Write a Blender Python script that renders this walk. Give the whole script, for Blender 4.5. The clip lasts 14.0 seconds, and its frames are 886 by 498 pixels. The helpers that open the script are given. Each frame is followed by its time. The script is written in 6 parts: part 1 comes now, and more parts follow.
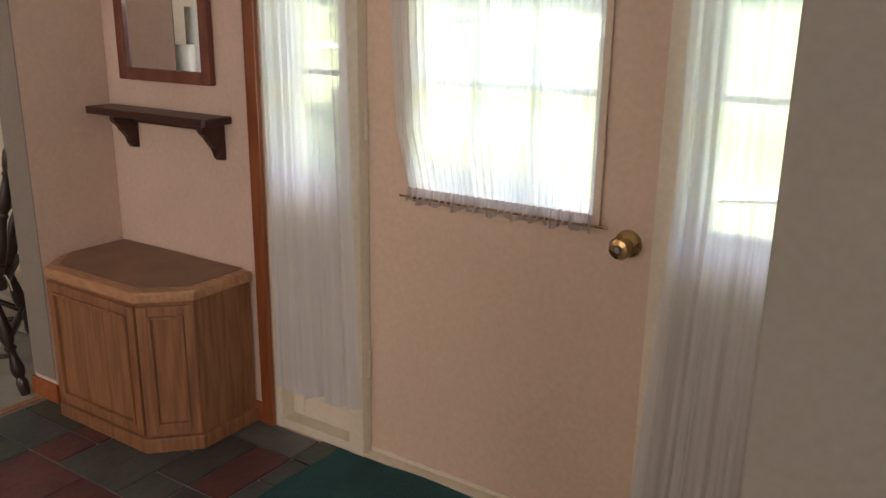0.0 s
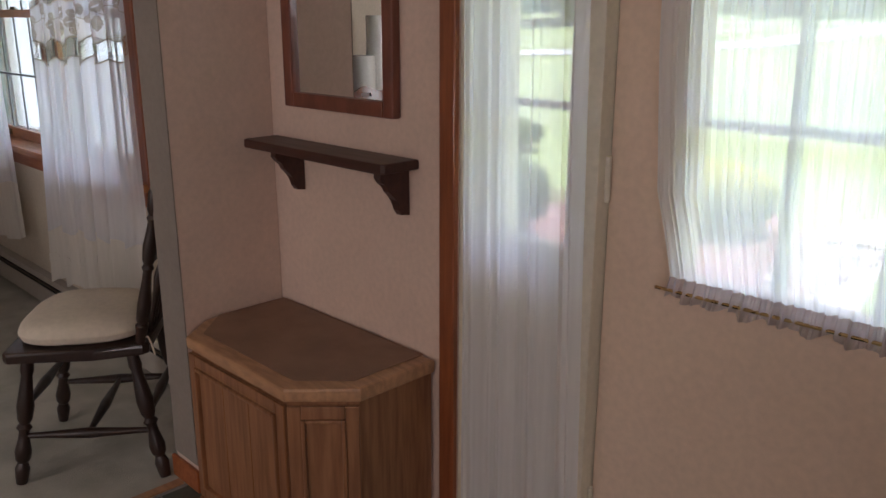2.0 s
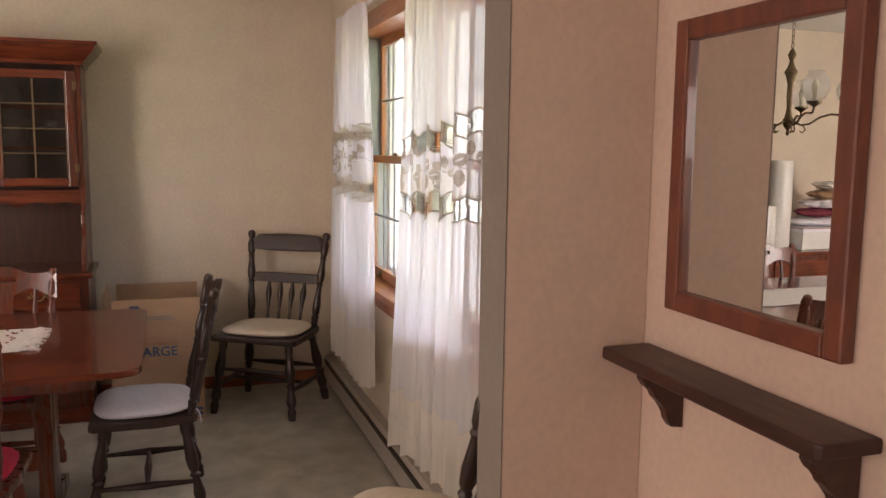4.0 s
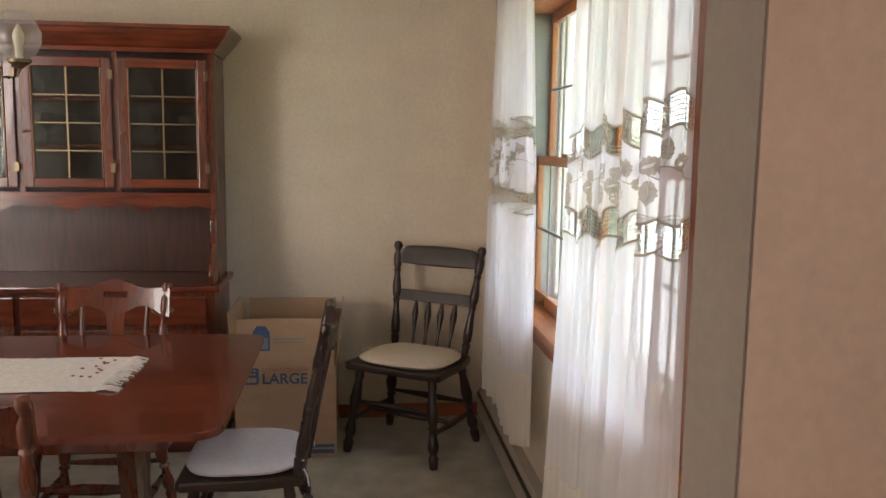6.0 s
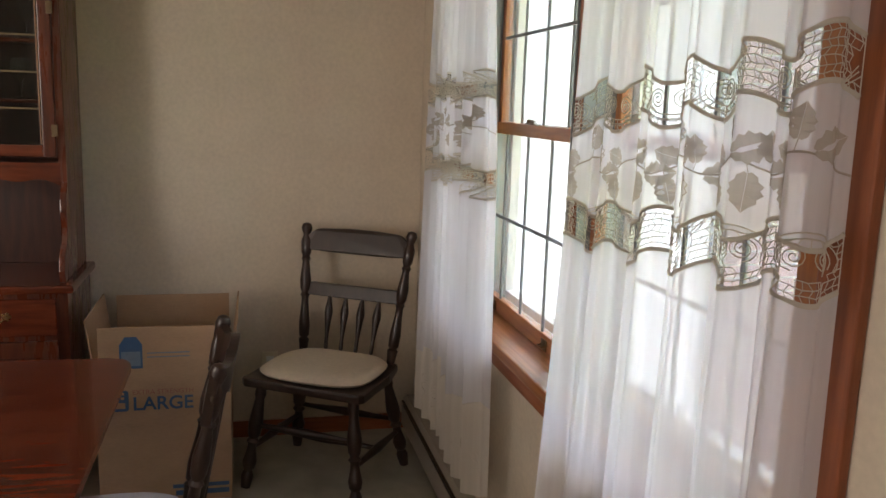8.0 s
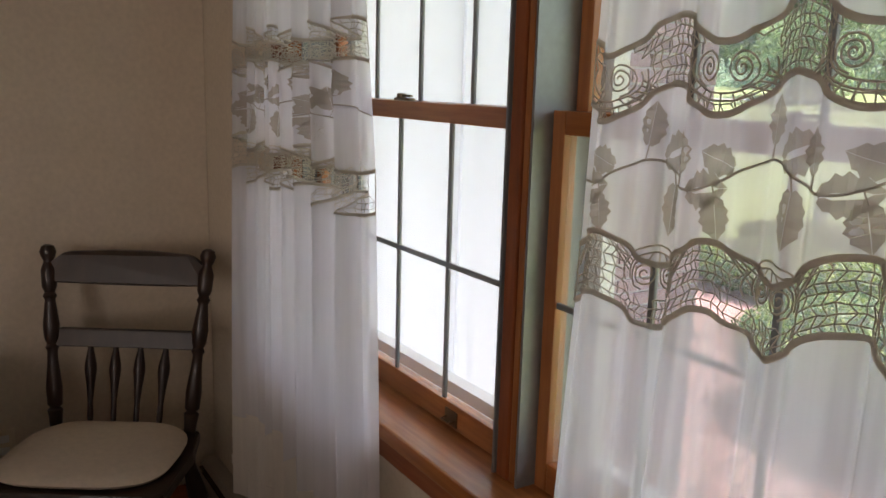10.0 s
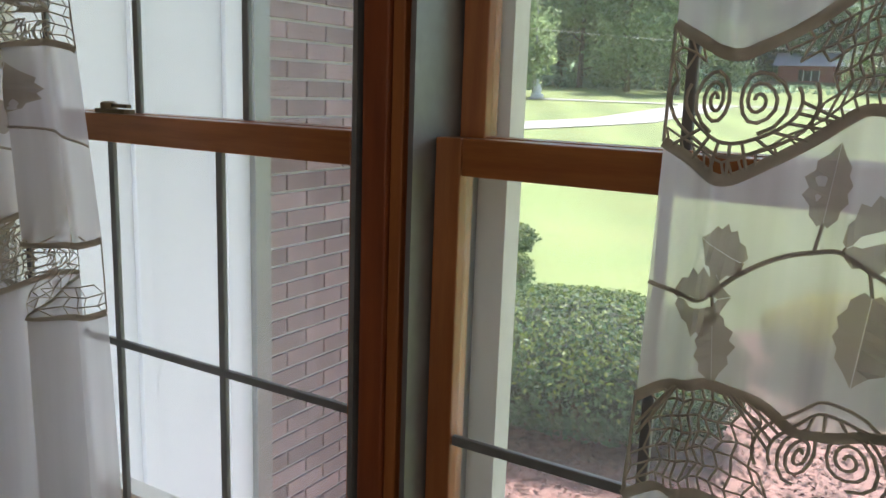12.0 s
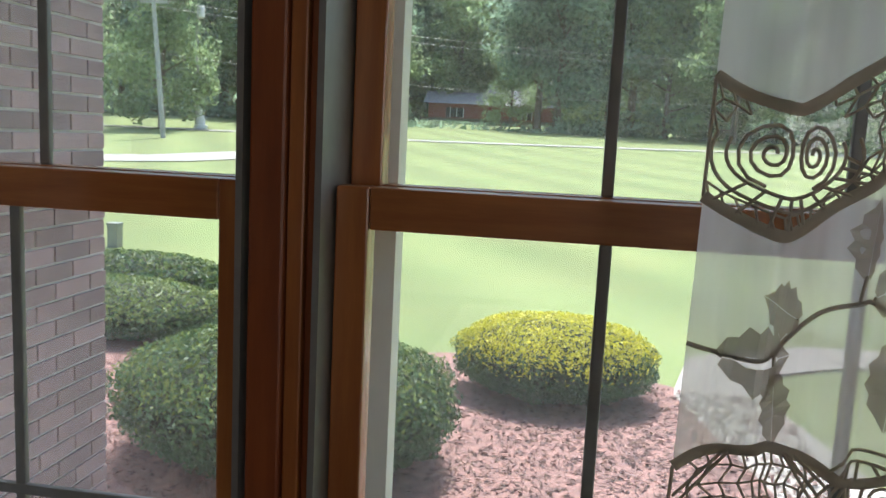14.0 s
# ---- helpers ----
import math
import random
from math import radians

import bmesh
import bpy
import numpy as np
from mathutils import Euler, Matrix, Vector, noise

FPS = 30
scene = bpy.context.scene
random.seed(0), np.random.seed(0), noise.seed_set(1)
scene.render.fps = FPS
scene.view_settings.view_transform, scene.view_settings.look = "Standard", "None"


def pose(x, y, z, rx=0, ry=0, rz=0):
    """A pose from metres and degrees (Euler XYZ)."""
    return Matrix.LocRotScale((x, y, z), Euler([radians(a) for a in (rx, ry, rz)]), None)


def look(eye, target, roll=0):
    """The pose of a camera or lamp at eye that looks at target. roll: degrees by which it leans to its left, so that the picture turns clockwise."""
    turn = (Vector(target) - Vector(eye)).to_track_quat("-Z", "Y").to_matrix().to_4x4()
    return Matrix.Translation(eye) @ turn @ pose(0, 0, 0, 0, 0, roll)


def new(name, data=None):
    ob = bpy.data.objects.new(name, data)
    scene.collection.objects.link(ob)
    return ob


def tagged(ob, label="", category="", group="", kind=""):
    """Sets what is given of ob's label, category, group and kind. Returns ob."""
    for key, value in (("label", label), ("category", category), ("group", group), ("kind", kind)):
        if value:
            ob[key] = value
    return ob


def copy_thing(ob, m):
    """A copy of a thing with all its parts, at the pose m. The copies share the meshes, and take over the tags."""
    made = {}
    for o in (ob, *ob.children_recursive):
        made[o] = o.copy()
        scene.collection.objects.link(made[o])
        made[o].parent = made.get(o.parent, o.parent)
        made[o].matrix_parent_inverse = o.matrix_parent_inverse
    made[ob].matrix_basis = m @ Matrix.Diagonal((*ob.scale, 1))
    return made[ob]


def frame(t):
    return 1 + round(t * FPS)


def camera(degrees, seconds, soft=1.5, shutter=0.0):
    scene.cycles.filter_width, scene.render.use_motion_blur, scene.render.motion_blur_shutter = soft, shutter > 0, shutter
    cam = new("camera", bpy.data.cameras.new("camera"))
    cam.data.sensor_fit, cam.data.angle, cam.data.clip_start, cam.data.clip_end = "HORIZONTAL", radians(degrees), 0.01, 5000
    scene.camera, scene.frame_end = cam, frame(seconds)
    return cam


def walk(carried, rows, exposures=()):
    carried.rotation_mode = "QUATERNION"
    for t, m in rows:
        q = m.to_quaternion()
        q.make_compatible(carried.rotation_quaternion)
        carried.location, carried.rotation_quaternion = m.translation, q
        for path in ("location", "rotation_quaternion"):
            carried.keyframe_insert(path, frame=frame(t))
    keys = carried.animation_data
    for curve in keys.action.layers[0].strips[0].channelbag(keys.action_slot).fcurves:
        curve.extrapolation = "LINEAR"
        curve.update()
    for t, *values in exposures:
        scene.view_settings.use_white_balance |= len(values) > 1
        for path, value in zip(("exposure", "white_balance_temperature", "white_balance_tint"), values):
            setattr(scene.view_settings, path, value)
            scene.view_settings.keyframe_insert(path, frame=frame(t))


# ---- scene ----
cam = camera(56.8, 14.0)
PATH = [
    (0, (0.255, 0.093, 1.432), (-0.802, 1.698, 0.878), 0.8),
    (0.5, (0.086, 0.2, 1.426), (-0.944, 1.821, 0.866), -0.3),
    (1, (-0.072, 0.332, 1.404), (-1.081, 1.964, 0.843), -0.3),
    (1.5, (-0.194, 0.486, 1.407), (-1.344, 2.013, 0.819), 0.4),
    (2, (-0.337, 0.583, 1.436), (-1.704, 1.938, 0.893), 0.1),
    (2.5, (-0.469, 0.69, 1.455), (-2.004, 1.889, 1.003), -0.0),
    (3, (-0.588, 0.794, 1.464), (-2.282, 1.799, 1.113), 1.5),
    (3.5, (-0.732, 0.899, 1.506), (-2.544, 1.694, 1.214), 1.2),
    (4, (-0.927, 0.974, 1.516), (-2.807, 1.611, 1.271), 0.7),
    (4.2, (-0.998, 1.03, 1.509), (-2.906, 1.578, 1.27), 0.3),
    (6.3, (-1.807, 1.241, 1.528), (-3.779, 1.445, 1.267), 1.1),
    (6.5, (-1.889, 1.244, 1.542), (-3.86, 1.453, 1.272), 1.4),
    (7, (-2.123, 1.196, 1.519), (-4.08, 1.499, 1.234), 1.6),
    (7.2, (-2.191, 1.182, 1.536), (-4.137, 1.535, 1.236), 1.8),
    (9.5, (-3.121, 1.254, 1.489), (-4.918, 2.042, 1.101), 1.3),
    (10, (-3.341, 1.194, 1.507), (-5.004, 2.234, 1.115), 1.6),
    (10.5, (-3.536, 1.195, 1.513), (-5.042, 2.452, 1.124), 0.8),
    (11, (-3.692, 1.245, 1.509), (-5.071, 2.635, 1.099), 1.0),
    (11.5, (-3.819, 1.316, 1.52), (-5.075, 2.817, 1.108), 1.8),
    (12, (-3.948, 1.351, 1.519), (-4.975, 3.024, 1.137), 2.0),
    (12.5, (-4.076, 1.352, 1.52), (-4.755, 3.201, 1.171), 2.5),
    (13, (-4.124, 1.341, 1.523), (-4.558, 3.27, 1.223), 3.1),
    (13.5, (-4.175, 1.349, 1.521), (-4.488, 3.305, 1.242), 3.3),
    (14, (-4.191, 1.356, 1.52), (-4.487, 3.315, 1.246), 2.8),
]
walk(cam, [(t, look(eye, target, roll)) for t, eye, target, roll in PATH],
     exposures=[(0, 2.8, 6300, 14), (0.6, 2.65, 6100, 14), (1.5, 2.25, 5800, 16), (3.0, 2.4, 6400, 19), (4.0, 3.1, 6900, 23),
                (6.5, 3.15, 6500, 13), (7.2, 3.05, 6500, 13), (9.3, 2.1, 6700, 17), (10.5, 1.8, 6700, 20), (12.0, 1.4, 6400, 13), (14.0, 1.2, 6200, 11)])

# ---- world and light ----
SUN_EL, SUN_AZ = 64.0, -5.0      # azimuth clockwise from +y
world = bpy.data.worlds.new("sky")
scene.world = world
world.use_nodes = True
wn = world.node_tree
sky = wn.nodes.new("ShaderNodeTexSky")
sky.sky_type, sky.sun_disc = "NISHITA", False
sky.sun_elevation, sky.sun_rotation = radians(SUN_EL), radians(SUN_AZ)
sky.air_density, sky.dust_density = 1.2, 3.0
wn.links.new(sky.outputs[0], wn.nodes["Background"].inputs[0])
wn.nodes["Background"].inputs[1].default_value = 0.15
sun = new("sun", bpy.data.lights.new("sun", "SUN"))
sun.data.energy, sun.data.angle, sun.data.color = 4.2, radians(2.0), (1.0, 0.96, 0.90)
a, e = radians(SUN_AZ), radians(SUN_EL)
sun.matrix_world = look((0, 0, 0), (-math.sin(a) * math.cos(e), -math.cos(a) * math.cos(e), -math.sin(e)))


def window_light(name, x, y, z, w, h, direction, power, color=(0.93, 0.97, 1.0)):
    ob = new(name, bpy.data.lights.new(name, "AREA"))
    ob.data.shape, ob.data.size, ob.data.size_y, ob.data.energy, ob.data.color = "RECTANGLE", w, h, power, color
    ob.matrix_world = look((x, y, z), (x + direction[0], y + direction[1], z + direction[2]))
    return ob


# Fill lamps added out of view before blank walls; no opening lies behind them.
window_light("fill_hall", 3.43, -2.3, 1.5, 1.6, 1.3, (-1, 0, -0.2), 15, (1.0, 0.92, 0.85))
window_light("fill_back", -0.9, -3.60, 1.4, 1.8, 1.5, (0, 1, -0.12), 6.5, (1.0, 0.91, 0.84))
window_light("fill_dining", -2.66, -1.75, 1.35, 1.3, 1.7, (-1, 0.45, -0.1), 12, (1.0, 0.95, 0.88))


# ---- materials ----
def material(name, base, rough=0.5, metal=0.0, second=None, scale=6.0, amount=0.5, bump=0.0, bump_scale=80.0,
             stretch=(1, 1, 1), fine=60.0, per_object=0.0, per_island=0.0, coat=0.0, detail=6.0):
    m = bpy.data.materials.new(name)
    m.use_nodes = True
    t = m.node_tree
    n, l = t.nodes, t.links
    b = n["Principled BSDF"]
    b.inputs["Roughness"].default_value, b.inputs["Metallic"].default_value = rough, metal
    b.inputs["Coat Weight"].default_value = coat
    tc = n.new("ShaderNodeTexCoord")
    mp = n.new("ShaderNodeMapping")
    mp.inputs["Scale"].default_value = stretch
    l.new(tc.outputs["Object"], mp.inputs[0])
    big = n.new("ShaderNodeTexNoise")
    big.inputs["Scale"].default_value, big.inputs["Detail"].default_value = scale, detail
    l.new(mp.outputs[0], big.inputs["Vector"])
    small = n.new("ShaderNodeTexNoise")
    small.inputs["Scale"].default_value, small.inputs["Detail"].default_value = fine, 3
    l.new(mp.outputs[0], small.inputs["Vector"])
    ramp = n.new("ShaderNodeMapRange")
    ramp.inputs[1].default_value, ramp.inputs[2].default_value = 0.35, 0.65
    l.new(big.outputs[0], ramp.inputs[0])
    sec = second or tuple(c * 0.8 for c in base)
    mix = n.new("ShaderNodeMix")
    mix.data_type = "RGBA"
    mix.inputs["A"].default_value, mix.inputs["B"].default_value = (*base, 1), (*sec, 1)
    fac = n.new("ShaderNodeMath")
    fac.operation = "MULTIPLY"
    fac.inputs[1].default_value = amount
    l.new(ramp.outputs[0], fac.inputs[0])
    l.new(fac.outputs[0], mix.inputs["Factor"])
    hsv = n.new("ShaderNodeHueSaturation")
    l.new(mix.outputs["Result"], hsv.inputs["Color"])
    val = n.new("ShaderNodeMapRange")
    val.inputs[3].default_value, val.inputs[4].default_value = 0.88, 1.12
    l.new(small.outputs[0], val.inputs[0])
    last = val.outputs[0]
    for kind, k in (("ShaderNodeObjectInfo", per_object), ("ShaderNodeNewGeometry", per_island)):
        if k:
            r = n.new(kind)
            mr = n.new("ShaderNodeMapRange")
            mr.inputs[3].default_value, mr.inputs[4].default_value = 1 - k, 1 + k
            l.new(r.outputs["Random" if kind == "ShaderNodeObjectInfo" else "Random Per Island"], mr.inputs[0])
            mu = n.new("ShaderNodeMath")
            mu.operation = "MULTIPLY"
            l.new(last, mu.inputs[0])
            l.new(mr.outputs[0], mu.inputs[1])
            last = mu.outputs[0]
    l.new(last, hsv.inputs["Value"])
    l.new(hsv.outputs[0], b.inputs["Base Color"])
    rr = n.new("ShaderNodeMapRange")
    rr.inputs[3].default_value, rr.inputs[4].default_value = max(rough - 0.08, 0.02), min(rough + 0.08, 1)
    l.new(big.outputs[0], rr.inputs[0])
    l.new(rr.outputs[0], b.inputs["Roughness"])
    if bump:
        bn = n.new("ShaderNodeTexNoise")
        bn.inputs["Scale"].default_value, bn.inputs["Detail"].default_value = bump_scale, 4
        l.new(mp.outputs[0], bn.inputs["Vector"])
        bp = n.new("ShaderNodeBump")
        bp.inputs["Strength"].default_value, bp.inputs["Distance"].default_value = bump, 0.01
        l.new(bn.outputs[0], bp.inputs["Height"])
        l.new(bp.outputs[0], b.inputs["Normal"])
    return m


def sheer(name, color, open_amount, through_share=0.5):
    m = bpy.data.materials.new(name)
    m.use_nodes = True
    t = m.node_tree
    n, l = t.nodes, t.links
    n.remove(n["Principled BSDF"])
    out = n["Material Output"]
    d, tr, tp = n.new("ShaderNodeBsdfDiffuse"), n.new("ShaderNodeBsdfTranslucent"), n.new("ShaderNodeBsdfTransparent")
    d.inputs[0].default_value = tr.inputs[0].default_value = (*color, 1)
    a, b = n.new("ShaderNodeMixShader"), n.new("ShaderNodeMixShader")
    a.inputs[0].default_value = through_share
    l.new(d.outputs[0], a.inputs[1])
    l.new(tr.outputs[0], a.inputs[2])
    tc = n.new("ShaderNodeTexCoord")
    mp = n.new("ShaderNodeMapping")
    mp.inputs["Scale"].default_value = (70, 70, 2.0)
    ns = n.new("ShaderNodeTexNoise")
    ns.inputs["Scale"].default_value = 1.0
    l.new(tc.outputs["Object"], mp.inputs[0])
    l.new(mp.outputs[0], ns.inputs["Vector"])
    mr = n.new("ShaderNodeMapRange")
    mr.inputs[3].default_value, mr.inputs[4].default_value = 1 - open_amount - 0.08, 1 - open_amount + 0.08
    l.new(ns.outputs[0], mr.inputs[0])
    l.new(mr.outputs[0], b.inputs[0])
    l.new(tp.outputs[0], b.inputs[1])
    l.new(a.outputs[0], b.inputs[2])
    l.new(b.outputs[0], out.inputs[0])
    return m


def glass_material(name, tint=(0.95, 0.97, 0.97), haze=0.0, gloss=1.0):
    m = bpy.data.materials.new(name)
    m.use_nodes = True
    t = m.node_tree
    n, l = t.nodes, t.links
    n.remove(n["Principled BSDF"])
    tp, gl, df = n.new("ShaderNodeBsdfTransparent"), n.new("ShaderNodeBsdfGlossy"), n.new("ShaderNodeBsdfDiffuse")
    tp.inputs[0].default_value = (*tint, 1)
    gl.inputs["Roughness"].default_value = 0.02
    df.inputs[0].default_value = (0.7, 0.72, 0.72, 1)
    tl, dm = n.new("ShaderNodeBsdfTranslucent"), n.new("ShaderNodeMixShader")
    tl.inputs[0].default_value = (0.8, 0.82, 0.82, 1)
    l.new(df.outputs[0], dm.inputs[1])
    l.new(tl.outputs[0], dm.inputs[2])
    lw, pw, fr = n.new("ShaderNodeLayerWeight"), n.new("ShaderNodeMath"), n.new("ShaderNodeMapRange")
    lw.inputs[0].default_value = 0.5
    pw.operation, pw.inputs[1].default_value = "POWER", 5.0
    fr.inputs[3].default_value, fr.inputs[4].default_value = 0.045 * gloss, 0.8 * gloss
    l.new(lw.outputs["Facing"], pw.inputs[0])
    l.new(pw.outputs[0], fr.inputs[0])
    mx = n.new("ShaderNodeMixShader")
    l.new(fr.outputs[0], mx.inputs[0])
    l.new(tp.outputs[0], mx.inputs[1])
    l.new(gl.outputs[0], mx.inputs[2])
    m2 = n.new("ShaderNodeMixShader")
    m2.inputs[0].default_value = haze
    l.new(mx.outputs[0], m2.inputs[1])
    l.new(dm.outputs[0], m2.inputs[2])
    l.new(m2.outputs[0], n["Material Output"].inputs[0])
    return m


def mirror_material():
    m = bpy.data.materials.new("mirror_silver")
    m.use_nodes = True
    n, l = m.node_tree.nodes, m.node_tree.links
    n.remove(n["Principled BSDF"])
    g = n.new("ShaderNodeBsdfGlossy")
    g.inputs["Color"].default_value, g.inputs["Roughness"].default_value = (0.84, 0.86, 0.85, 1), 0.0
    l.new(g.outputs[0], n["Material Output"].inputs[0])
    return m


